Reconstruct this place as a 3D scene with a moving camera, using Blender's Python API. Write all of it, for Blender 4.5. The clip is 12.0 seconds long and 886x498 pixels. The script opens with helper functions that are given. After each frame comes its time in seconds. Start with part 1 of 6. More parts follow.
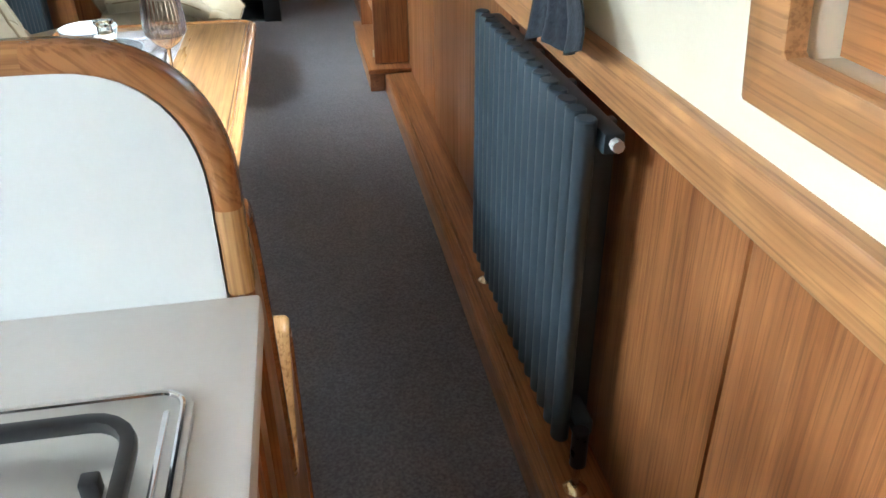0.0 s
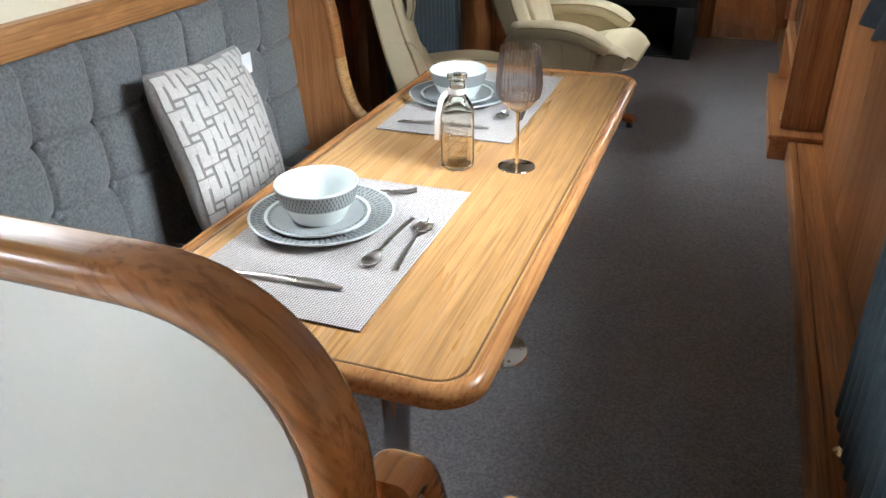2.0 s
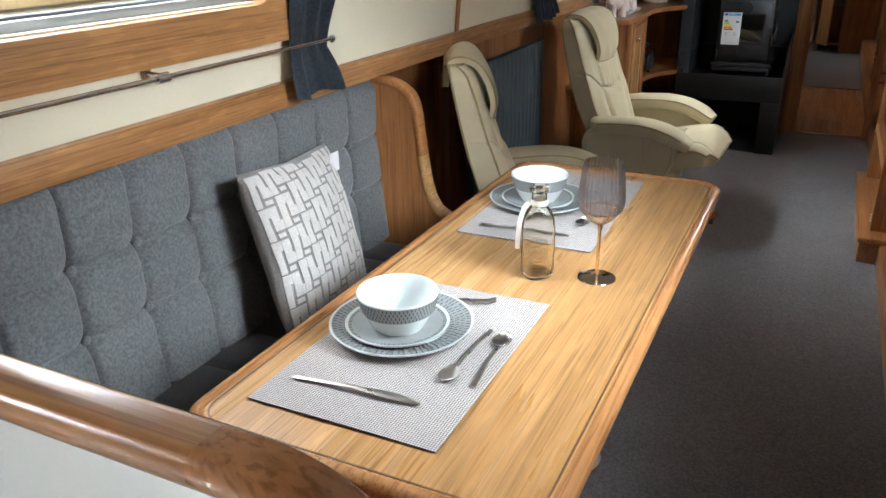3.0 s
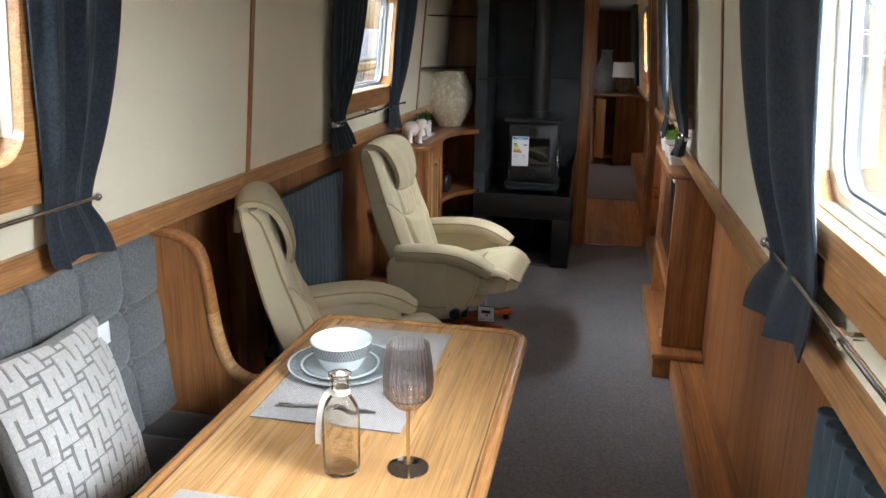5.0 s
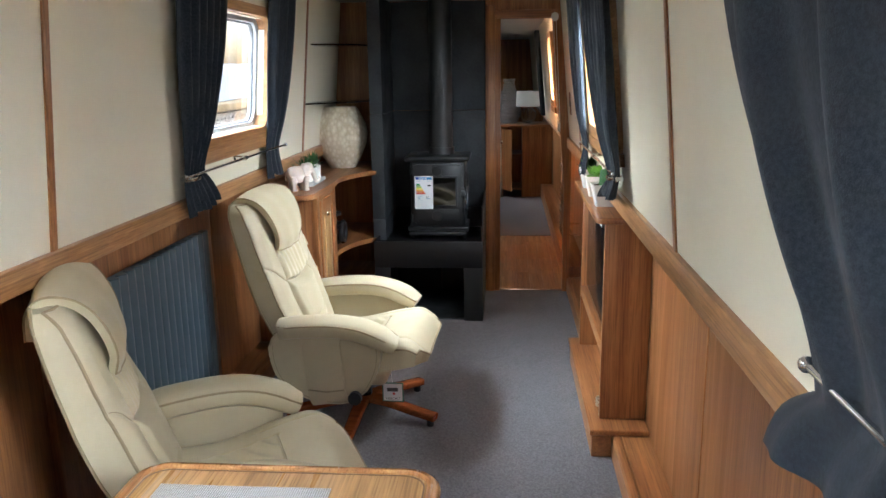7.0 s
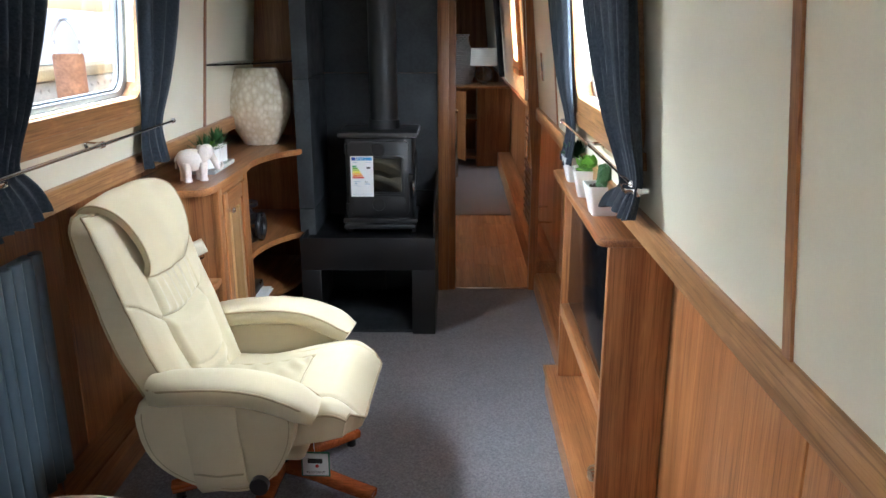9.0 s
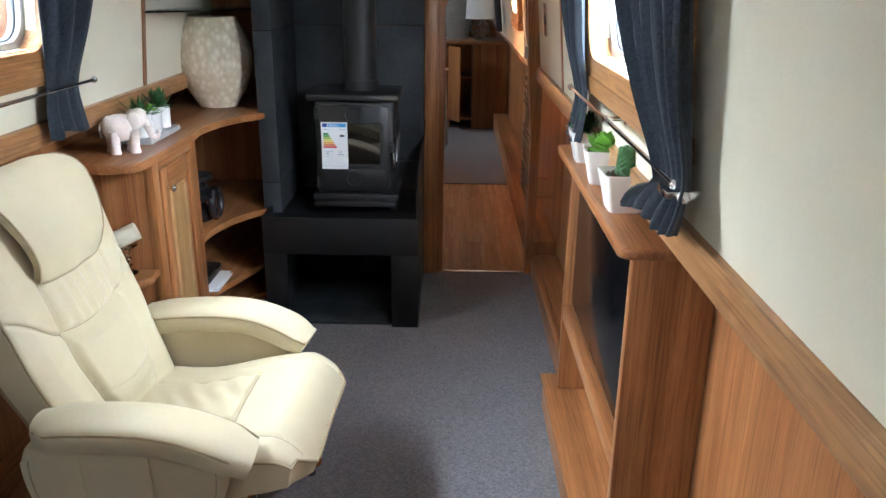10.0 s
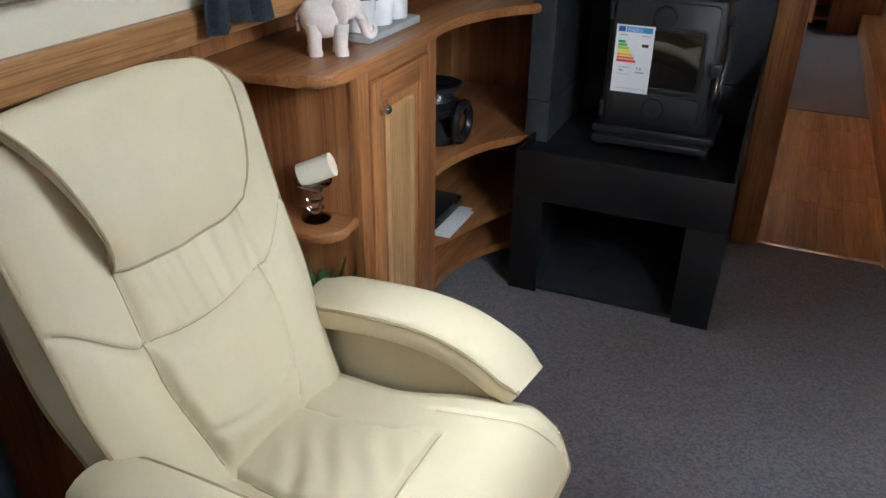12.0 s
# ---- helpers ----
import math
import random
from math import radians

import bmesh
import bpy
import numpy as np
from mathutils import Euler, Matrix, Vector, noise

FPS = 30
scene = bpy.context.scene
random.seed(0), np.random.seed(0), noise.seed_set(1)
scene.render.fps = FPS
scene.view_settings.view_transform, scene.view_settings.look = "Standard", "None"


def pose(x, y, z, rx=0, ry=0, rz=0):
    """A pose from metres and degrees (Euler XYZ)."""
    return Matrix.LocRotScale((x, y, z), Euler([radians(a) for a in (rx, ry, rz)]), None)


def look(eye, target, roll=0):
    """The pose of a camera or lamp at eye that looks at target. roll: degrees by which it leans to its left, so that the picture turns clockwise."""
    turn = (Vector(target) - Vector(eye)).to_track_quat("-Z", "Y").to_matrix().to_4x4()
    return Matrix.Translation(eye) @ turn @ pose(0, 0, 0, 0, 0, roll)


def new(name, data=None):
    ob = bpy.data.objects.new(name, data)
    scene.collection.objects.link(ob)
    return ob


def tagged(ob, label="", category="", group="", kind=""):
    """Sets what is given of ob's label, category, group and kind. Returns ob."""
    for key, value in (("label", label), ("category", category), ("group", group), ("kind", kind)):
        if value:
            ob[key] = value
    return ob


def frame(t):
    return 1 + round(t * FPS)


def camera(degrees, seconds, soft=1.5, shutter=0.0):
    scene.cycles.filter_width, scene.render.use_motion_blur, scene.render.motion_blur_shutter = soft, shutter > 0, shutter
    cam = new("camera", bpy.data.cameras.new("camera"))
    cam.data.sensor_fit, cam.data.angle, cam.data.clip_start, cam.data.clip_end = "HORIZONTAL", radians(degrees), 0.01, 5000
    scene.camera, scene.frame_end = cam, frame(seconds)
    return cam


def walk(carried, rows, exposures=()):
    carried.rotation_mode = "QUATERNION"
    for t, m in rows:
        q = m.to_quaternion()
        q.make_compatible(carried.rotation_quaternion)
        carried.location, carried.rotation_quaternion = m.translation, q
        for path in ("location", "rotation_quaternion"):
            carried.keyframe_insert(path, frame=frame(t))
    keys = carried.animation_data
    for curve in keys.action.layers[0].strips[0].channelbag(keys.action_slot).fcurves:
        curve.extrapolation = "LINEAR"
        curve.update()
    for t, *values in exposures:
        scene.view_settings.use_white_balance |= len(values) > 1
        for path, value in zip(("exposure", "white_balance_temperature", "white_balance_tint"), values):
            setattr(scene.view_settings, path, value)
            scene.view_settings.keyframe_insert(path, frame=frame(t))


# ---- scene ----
cam = camera(59.5, 12.0)
PATH = [
    (0, (0.419, 0.377, 1.371), (0.711, 2.086, 0.374), -0.7),
    (0.5, (0.505, 0.461, 1.366), (0.471, 2.183, 0.35), -0.6),
    (1, (0.528, 0.541, 1.369), (0.264, 2.232, 0.333), -0.1),
    (1.5, (0.516, 0.662, 1.382), (0.039, 2.323, 0.377), -0.9),
    (2, (0.491, 0.729, 1.401), (-0.125, 2.378, 0.452), -0.9),
    (2.5, (0.483, 0.743, 1.43), (-0.267, 2.385, 0.571), -1.1),
    (2.7, (0.48, 0.741, 1.442), (-0.328, 2.376, 0.62), -1.4),
    (4.3, (0.404, 0.809, 1.554), (-0.252, 2.605, 0.969), 0.4),
    (4.5, (0.406, 0.826, 1.56), (-0.162, 2.656, 0.987), 0.7),
    (5, (0.425, 0.938, 1.564), (0.043, 2.829, 1.037), 0.8),
    (5.5, (0.443, 1.081, 1.559), (0.175, 3.001, 1.068), 0.4),
    (6, (0.448, 1.19, 1.546), (0.19, 3.109, 1.043), 0.3),
    (6.5, (0.418, 1.355, 1.546), (0.215, 3.287, 1.068), -0.0),
    (7, (0.384, 1.583, 1.543), (0.223, 3.525, 1.095), -0.8),
    (7.2, (0.382, 1.652, 1.534), (0.23, 3.594, 1.08), -0.9),
    (8.8, (0.355, 2.389, 1.54), (0.295, 4.313, 0.999), -0.2),
    (9, (0.345, 2.52, 1.541), (0.313, 4.44, 0.984), -0.1),
    (9.5, (0.368, 2.773, 1.516), (0.363, 4.68, 0.916), 0.2),
    (10, (0.387, 3.051, 1.502), (0.367, 4.938, 0.84), 0.7),
    (10.5, (0.362, 3.296, 1.477), (0.301, 5.167, 0.773), 1.1),
    (11, (0.314, 3.521, 1.457), (0.097, 5.347, 0.672), 0.1),
    (11.5, (0.309, 3.793, 1.43), (-0.074, 5.555, 0.565), 0.6),
    (12, (0.288, 3.998, 1.405), (-0.412, 5.615, 0.46), 0.7),
]
walk(cam, [(t, look(eye, target, roll)) for t, eye, target, roll in PATH], [(0, 1.95, 5800, 5), (1, 1.78, 5950, 7), (2, 1.3, 6300, 9), (2.7, 1.2, 6300, 9), (4.3, 1.15, 6300, 10), (5.5, 1.28, 6250, 10), (6.2, 1.42, 6150, 10), (7.2, 1.98, 5850, 9), (9, 2.0, 5750, 9), (11, 1.8, 5750, 9), (12, 1.52, 5850, 9)])

# ---- daylight, with added fill lamps ----
world = bpy.data.worlds.new("sky")
scene.world = world
world.use_nodes = True
wn = world.node_tree
sky = wn.nodes.new("ShaderNodeTexSky")
sky.sky_type, sky.sun_disc = "NISHITA", False
sky.sun_elevation, sky.sun_rotation, sky.dust_density = radians(40), radians(-60), 4.0
wn.links.new(sky.outputs[0], wn.nodes["Background"].inputs[0])
wn.nodes["Background"].inputs[1].default_value = 0.12
sun = new("sun", bpy.data.lights.new("sun", "SUN"))
sun.data.energy, sun.data.angle, sun.data.color = 0.7, radians(12), (1, 0.96, 0.9)
sun.matrix_world = look((0, 0, 0), (-0.45, -0.5, -0.75))


def sky_fill(side, y, power, ahead=0.0, width=1.1):
    """An added area lamp outside the hull, standing in for sky light through a window."""
    lamp = new("sky_fill_lamp", bpy.data.lights.new("sky_fill_lamp", "AREA"))
    lamp.data.shape, lamp.data.size, lamp.data.size_y = "RECTANGLE", width, 0.8
    lamp.data.energy, lamp.data.color = power, (0.90, 0.96, 1.0)
    lamp.matrix_world = look((side * 1.55, y, 2.10), (side * 0.1, y + ahead, 1.3))
    return lamp


# Lamps at y 1.25 and 4.0 are extra; the last three serve added windows.
for side, y, power, ahead in ((-1, 1.94, 22, 0), (-1, 4.88, 46, 0), (1, 2.0, 64, 0.6), (1, 1.25, 46, 1.9), (1, 4.88, 29, 0), (1, 4.0, 40, 2.4), (-1, 0.1, 60, 0), (1, 8.2, 210, 0), (-1, 10.5, 16, 0)):
    sky_fill(side, y, power, ahead)

# ---- materials ----
def material(name, rough=0.5, metal=0.0, spec=0.5):
    m = bpy.data.materials.new(name)
    m.use_nodes = True
    b = m.node_tree.nodes["Principled BSDF"]
    b.inputs["Roughness"].default_value, b.inputs["Metallic"].default_value = rough, metal
    b.inputs["Specular IOR Level"].default_value = spec
    return m, m.node_tree, b


def node(tree, kind, **values):
    n = tree.nodes.new(kind)
    for key, value in values.items():
        n.inputs[key.replace("_", " ")].default_value = value
    return n


def ramp(tree, fac, stops):
    r = tree.nodes.new("ShaderNodeValToRGB")
    el = r.color_ramp.elements
    while len(el) < len(stops):
        el.new(0.5)
    for e, (p, c) in zip(el, stops):
        e.position, e.color = p, (*c, 1)
    tree.links.new(fac, r.inputs[0])
    return r.outputs[0]


def coords(tree, scale=(1, 1, 1), offset=True):
    tc = tree.nodes.new("ShaderNodeTexCoord")
    mp = tree.nodes.new("ShaderNodeMapping")
    mp.inputs["Scale"].default_value = scale
    tree.links.new(tc.outputs["Object"], mp.inputs["Vector"])
    if offset:
        info = tree.nodes.new("ShaderNodeObjectInfo")
        mul = tree.nodes.new("ShaderNodeMath")
        mul.operation = "MULTIPLY"
        mul.inputs[1].default_value = 37.0
        tree.links.new(info.outputs["Random"], mul.inputs[0])
        tree.links.new(mul.outputs[0], mp.inputs["Location"])
    return mp.outputs[0]


def mix(tree, fac, a, b, mode="MIX"):
    n = tree.nodes.new("ShaderNodeMix")
    n.data_type, n.blend_type = "RGBA", mode
    for value, sock in ((fac, n.inputs[0]), (a, n.inputs[6]), (b, n.inputs[7])):
        if isinstance(value, (int, float)):
            sock.default_value = value
        elif isinstance(value, tuple):
            sock.default_value = (*value, 1)
        else:
            tree.links.new(value, sock)
    return n.outputs[2]


def bump(tree, bsdf, height, strength, distance=0.002):
    n = tree.nodes.new("ShaderNodeBump")
    n.inputs["Strength"].default_value, n.inputs["Distance"].default_value = strength, distance
    tree.links.new(height, n.inputs["Height"])
    tree.links.new(n.outputs[0], bsdf.inputs["Normal"])


def wood(name, dark, light, along="z", rough=0.32, grain=1.0, flecks=0.15, vary=0.35):
    """Varnished timber with the grain along an axis: growth bands, fine pores and pale ray flecks."""
    m, t, b = material(name, rough, 0, 0.45)
    stretch = {"x": (0.5, 9, 9), "y": (9, 0.5, 9), "z": (9, 9, 0.5)}[along]
    fine = {"x": (5, 240, 240), "y": (240, 5, 240), "z": (240, 240, 5)}[along]
    ray = {"x": (14, 60, 60), "y": (60, 14, 60), "z": (60, 60, 14)}[along]
    v = coords(t, tuple(s * grain for s in stretch))
    bands = node(t, "ShaderNodeTexNoise", Scale=1.0, Detail=4.0, Roughness=0.62, Distortion=1.1)
    t.links.new(v, bands.inputs["Vector"])
    rings = node(t, "ShaderNodeTexWave", Scale=0.35, Distortion=9.0, Detail=3.0)
    rings.inputs["Detail Scale"].default_value = 0.6
    t.links.new(v, rings.inputs["Vector"])
    pores = node(t, "ShaderNodeTexNoise", Scale=1.0, Detail=2.0)
    t.links.new(coords(t, fine), pores.inputs["Vector"])
    rays = node(t, "ShaderNodeTexNoise", Scale=1.0, Detail=1.0)
    t.links.new(coords(t, ray), rays.inputs["Vector"])
    mid = tuple((a + c) / 2 for a, c in zip(dark, light))
    col = ramp(t, bands.outputs[0], [(0.25, dark), (0.5, mid), (0.75, light)])
    col = mix(t, 0.22, col, ramp(t, rings.outputs[0], [(0.2, dark), (0.8, light)]))
    col = mix(t, 0.6, col, ramp(t, pores.outputs[0], [(0.34, (0.45, 0.38, 0.32)), (0.50, (1, 1, 1))]), "MULTIPLY")
    streak = node(t, "ShaderNodeTexNoise", Scale=1.0, Detail=3.0, Roughness=0.6)
    t.links.new(coords(t, {"x": (1.3, 95, 95), "y": (95, 1.3, 95), "z": (95, 95, 1.3)}[along]), streak.inputs["Vector"])
    col = mix(t, 0.5, col, ramp(t, streak.outputs[0], [(0.36, (0.62, 0.56, 0.50)), (0.56, (1.0, 1.0, 1.0))]), "MULTIPLY")
    info = t.nodes.new("ShaderNodeObjectInfo")
    col = mix(t, flecks, col, ramp(t, rays.outputs[0], [(0.56, (0.45, 0.45, 0.45)), (0.68, (1, 0.95, 0.85))]), "SOFT_LIGHT")
    col = mix(t, vary, col, ramp(t, info.outputs["Random"], [(0, (0.72, 0.68, 0.62)), (1, (1, 1, 1))]), "MULTIPLY")
    t.links.new(col, b.inputs["Base Color"])
    t.links.new(ramp(t, bands.outputs[0], [(0.2, (rough + 0.12,) * 3), (0.8, (rough - 0.06,) * 3)]), b.inputs["Roughness"])
    b.inputs["Coat Weight"].default_value, b.inputs["Coat Roughness"].default_value = 0.25, 0.22
    bump(t, b, pores.outputs[0], 0.12, 0.0006)
    return m


def plain(name, colour, rough=0.5, metal=0.0, vary=0.08, scale=18.0, relief=0.05, spec=0.5, fine=220.0):
    """A painted or moulded surface: slight unevenness at two scales."""
    m, t, b = material(name, rough, metal, spec)
    big = node(t, "ShaderNodeTexNoise", Scale=scale, Detail=3.0)
    t.links.new(coords(t), big.inputs["Vector"])
    small = node(t, "ShaderNodeTexNoise", Scale=fine, Detail=2.0)
    t.links.new(coords(t), small.inputs["Vector"])
    lo, hi = tuple(c * (1 - vary) for c in colour), tuple(min(1, c * (1 + vary)) for c in colour)
    col = mix(t, 0.5, ramp(t, big.outputs[0], [(0.3, lo), (0.7, hi)]), ramp(t, small.outputs[0], [(0.3, lo), (0.7, hi)]))
    t.links.new(col, b.inputs["Base Color"])
    t.links.new(ramp(t, big.outputs[0], [(0.3, (min(1, rough * 1.15),) * 3), (0.7, (rough * 0.85,) * 3)]), b.inputs["Roughness"])
    if relief:
        bump(t, b, small.outputs[0], relief, 0.001)
    return m


def cloth(name, dark, light, thread=900.0, relief=0.35, rough=0.95, sheen=0.3):
    """Woven fabric: crossing threads, flecks and soft shading of wear."""
    m, t, b = material(name, rough, 0, 0.2)
    v = coords(t)
    weave = node(t, "ShaderNodeTexNoise", Scale=thread, Detail=2.0)
    t.links.new(v, weave.inputs["Vector"])
    wear = node(t, "ShaderNodeTexNoise", Scale=6.0, Detail=4.0)
    t.links.new(v, wear.inputs["Vector"])
    fleck = node(t, "ShaderNodeTexNoise", Scale=thread * 0.28, Detail=3.0)
    t.links.new(v, fleck.inputs["Vector"])
    col = ramp(t, weave.outputs[0], [(0.3, dark), (0.7, light)])
    col = mix(t, 0.5, col, ramp(t, fleck.outputs[0], [(0.35, dark), (0.65, light)]))
    col = mix(t, 0.4, col, ramp(t, wear.outputs[0], [(0.3, (0.75, 0.75, 0.75)), (0.7, (1, 1, 1))]), "MULTIPLY")
    t.links.new(col, b.inputs["Base Color"])
    b.inputs["Sheen Weight"].default_value, b.inputs["Sheen Roughness"].default_value = sheen, 0.5
    bump(t, b, weave.outputs[0], relief, 0.001)
    return m


def glass(name, colour=(1, 1, 1), rough=0.0, ior=1.45):
    m, t, b = material(name, rough)
    b.inputs["Base Color"].default_value = (*colour, 1)
    b.inputs["Transmission Weight"].default_value, b.inputs["IOR"].default_value = 1.0, ior
    return m


OAK_D, OAK_L = (0.23, 0.080, 0.024), (0.53, 0.240, 0.088)
oak_x = wood("oak_grain_across", OAK_D, OAK_L, "x")
oak_y = wood("oak_grain_along", OAK_D, OAK_L, "y")
oak_z = wood("oak_grain_upright", OAK_D, OAK_L, "z")
rail_oak = wood("rail_oak", (0.33, 0.150, 0.052), (0.57, 0.31, 0.13), "y", flecks=0.3)
table_oak = wood("table_oak", (0.30, 0.155, 0.056), (0.57, 0.335, 0.142), "y", 0.25)
trim_oak = wood("trim_oak", (0.30, 0.125, 0.042), (0.42, 0.19, 0.068), "x", 0.2, 0.8, 0.05)
# the bent corner is sawn from one board, its grain on the slant
for n in trim_oak.node_tree.nodes:
    if n.type == "MAPPING":
        n.vector_type = "TEXTURE"
        n.inputs["Scale"].default_value = [1 / s for s in n.inputs["Scale"].default_value]
        n.inputs["Rotation"].default_value = (0, radians(45), 0)
cap_pale = wood("cap_pale_oak", (0.47, 0.26, 0.10), (0.62, 0.39, 0.18), "y", 0.22, 1.0, 0.05)
cap_dark = wood("cap_oak_along", (0.30, 0.125, 0.042), (0.44, 0.20, 0.072), "y", 0.2, 0.8, 0.05)
seam_thread = plain("leather_seam", (0.30, 0.25, 0.155), 0.6)
leather_piping = plain("leather_piping", (0.31, 0.235, 0.13), 0.45)
pale_oak = wood("pale_oak", (0.47, 0.26, 0.10), (0.62, 0.39, 0.18), "z", 0.22)
floor_oak = wood("floor_oak", (0.30, 0.125, 0.042), (0.66, 0.38, 0.165), "y", 0.3, 1.3, 0.15, 1.0)
cherry = wood("chair_base_wood", (0.30, 0.07, 0.018), (0.44, 0.13, 0.035), "x", 0.2)
cream = plain("cream_lining", (0.76, 0.705, 0.55), 0.55, 0, 0.03, 3.0, 0.02)
white = plain("white_panel", (0.68, 0.70, 0.69), 0.22, 0, 0.02, 4.0, 0.01)
worktop_mat = plain("worktop_stone", (0.58, 0.55, 0.52), 0.5, 0, 0.008, 90.0, 0.01)
ceiling_mat = plain("ceiling_paint", (0.8, 0.78, 0.74), 0.6, 0, 0.03, 3.0, 0.02)
carpet = cloth("grey_carpet", (0.066, 0.064, 0.068), (0.265, 0.250, 0.259), 460.0, 1.0, 1.0, 0.25)
slate = plain("slate", (0.026, 0.029, 0.0315), 0.65, 0, 0.35, 7.0, 0.25, 0.4, 60.0)
steel_black = plain("black_steel", (0.006, 0.006, 0.007), 0.42, 0, 0.2, 12.0, 0.05)
iron = plain("stove_iron", (0.018, 0.0185, 0.019), 0.40, 0, 0.15, 20.0, 0.12, 0.5, 400.0)
anthracite = plain("radiator_paint", (0.074, 0.104, 0.124), 0.38, 0.2, 0.06, 10.0, 0.03)
leather = plain("cream_leather", (0.545, 0.470, 0.312), 0.42, 0, 0.04, 9.0, 0.25, 0.4, 500.0)
leather_dull = plain("cream_leather_back", (0.53, 0.455, 0.305), 0.5, 0, 0.05, 9.0, 0.25, 0.35, 500.0)
grey_cloth = cloth("grey_wool", (0.068, 0.073, 0.076), (0.215, 0.229, 0.236), 520.0, 0.6)
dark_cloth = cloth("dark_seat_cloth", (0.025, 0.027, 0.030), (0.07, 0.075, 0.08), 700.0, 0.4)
curtain_cloth = cloth("blue_grey_curtain", (0.012, 0.016, 0.022), (0.040, 0.050, 0.064), 520.0, 0.7, 0.95, 0.12)
lining_cloth = cloth("curtain_lining", (0.62, 0.6, 0.54), (0.75, 0.72, 0.66), 900.0, 0.2)
cushion_cloth = cloth("pale_cushion", (0.46, 0.445, 0.43), (0.64, 0.62, 0.60), 600.0, 0.4)
cushion_line = cloth("cushion_ground", (0.17, 0.16, 0.15), (0.29, 0.275, 0.26), 600.0, 0.5)
mat_weave = cloth("placemat_weave", (0.12, 0.11, 0.105), (0.40, 0.375, 0.365), 420.0, 0.8, 0.7, 0.1)
# a basket weave of flat vinyl threads
wt, wb = mat_weave.node_tree, mat_weave.node_tree.nodes["Principled BSDF"]
along = wt.nodes.new("ShaderNodeTexWave")
along.bands_direction = "X"
along.inputs["Scale"].default_value, along.inputs["Distortion"].default_value = 72.0, 0.6
across = wt.nodes.new("ShaderNodeTexWave")
across.bands_direction = "Y"
across.inputs["Scale"].default_value, across.inputs["Distortion"].default_value = 72.0, 0.6
for w in (along, across):
    wt.links.new(coords(wt, offset=False), w.inputs["Vector"])
woven = mix(wt, 1.0, ramp(wt, along.outputs[0], [(0.05, (0.40, 0.39, 0.39)), (0.5, (1, 1, 1))]), ramp(wt, across.outputs[0], [(0.0, (0.40, 0.39, 0.39)), (0.45, (1, 1, 1))]), "MULTIPLY")
wt.links.new(mix(wt, 1.0, ramp(wt, across.outputs[0], [(0.2, (0.44, 0.415, 0.405)), (0.9, (0.54, 0.51, 0.50))]), woven, "MULTIPLY"), wb.inputs["Base Color"])
chrome = plain("chrome", (0.75, 0.75, 0.76), 0.12, 1.0, 0.03, 10.0, 0.0)
hob_steel = plain("satin_steel", (0.60, 0.58, 0.54), 0.40, 1.0, 0.01, 8.0, 0.0)
steel = plain("brushed_steel", (0.55, 0.54, 0.52), 0.28, 1.0, 0.05, 8.0, 0.02)
aluminium = plain("window_aluminium", (0.42, 0.44, 0.46), 0.4, 0.7, 0.03, 10.0, 0.02)
china = plain("white_china", (0.58, 0.635, 0.635), 0.12, 0, 0.02, 12.0, 0.0)
china_grey = plain("grey_glaze", (0.25, 0.27, 0.275), 0.18, 0, 0.06, 40.0, 0.0)
glaze_line = plain("dark_glaze_dashes", (0.06, 0.065, 0.07), 0.2, 0, 0.05, 40.0, 0.0)
gasket_rubber = plain("grey_gasket", (0.16, 0.17, 0.18), 0.6)
black = plain("black_plastic", (0.012, 0.012, 0.013), 0.3, 0, 0.1, 12.0, 0.02)
stove_glass = plain("stove_glass", (0.006, 0.006, 0.006), 0.03, 0, 0.02, 4.0, 0.0, 0.8)
screen = plain("dark_screen", (0.004, 0.004, 0.005), 0.16, 0, 0.05, 4.0, 0.0)
paper = plain("white_paper", (0.80, 0.81, 0.82), 0.6, 0, 0.02, 10.0, 0.0)
pot_white = plain("white_ceramic", (0.80, 0.79, 0.76), 0.3, 0, 0.02, 14.0, 0.02)
concrete = plain("grey_tray_stone", (0.42, 0.42, 0.41), 0.8, 0, 0.12, 40.0, 0.2)
clay = plain("pale_pink_clay", (0.76, 0.67, 0.61), 0.75, 0, 0.1, 60.0, 0.5)
leaf = plain("succulent_leaf", (0.16, 0.36, 0.045), 0.4, 0, 0.25, 60.0, 0.05)
leaf_dark = plain("dark_leaf", (0.035, 0.11, 0.03), 0.42, 0, 0.25, 60.0, 0.05)
soil = plain("soil", (0.05, 0.035, 0.025), 0.95, 0, 0.3, 120.0, 0.6)
pane_glass = glass("window_glass")
clear_glass = glass("clear_glass")
smoke_glass = glass("smoked_glass", (0.86, 0.835, 0.845), 0.0, 1.4)
rose_glass = glass("rose_glass", (0.92, 0.80, 0.72), 0.0, 1.4)
bottle_glass = glass("bottle_glass", (0.985, 0.96, 0.90), 0.0, 1.3)
shelf_glass = glass("shelf_glass", (0.75, 0.85, 0.82))
brass = plain("brass", (0.75, 0.58, 0.35), 0.2, 1.0, 0.04, 10.0, 0.0)
cord = plain("white_cord", (0.75, 0.74, 0.7), 0.6, 0, 0.02, 10.0, 0.0)

# ---- mesh tools ----
def thing(name, at, label, category, group="", kind=""):
    """A thing's root: an Empty at its base."""
    ob = new(name)
    ob.location = at
    return tagged(ob, label, category, group, kind)


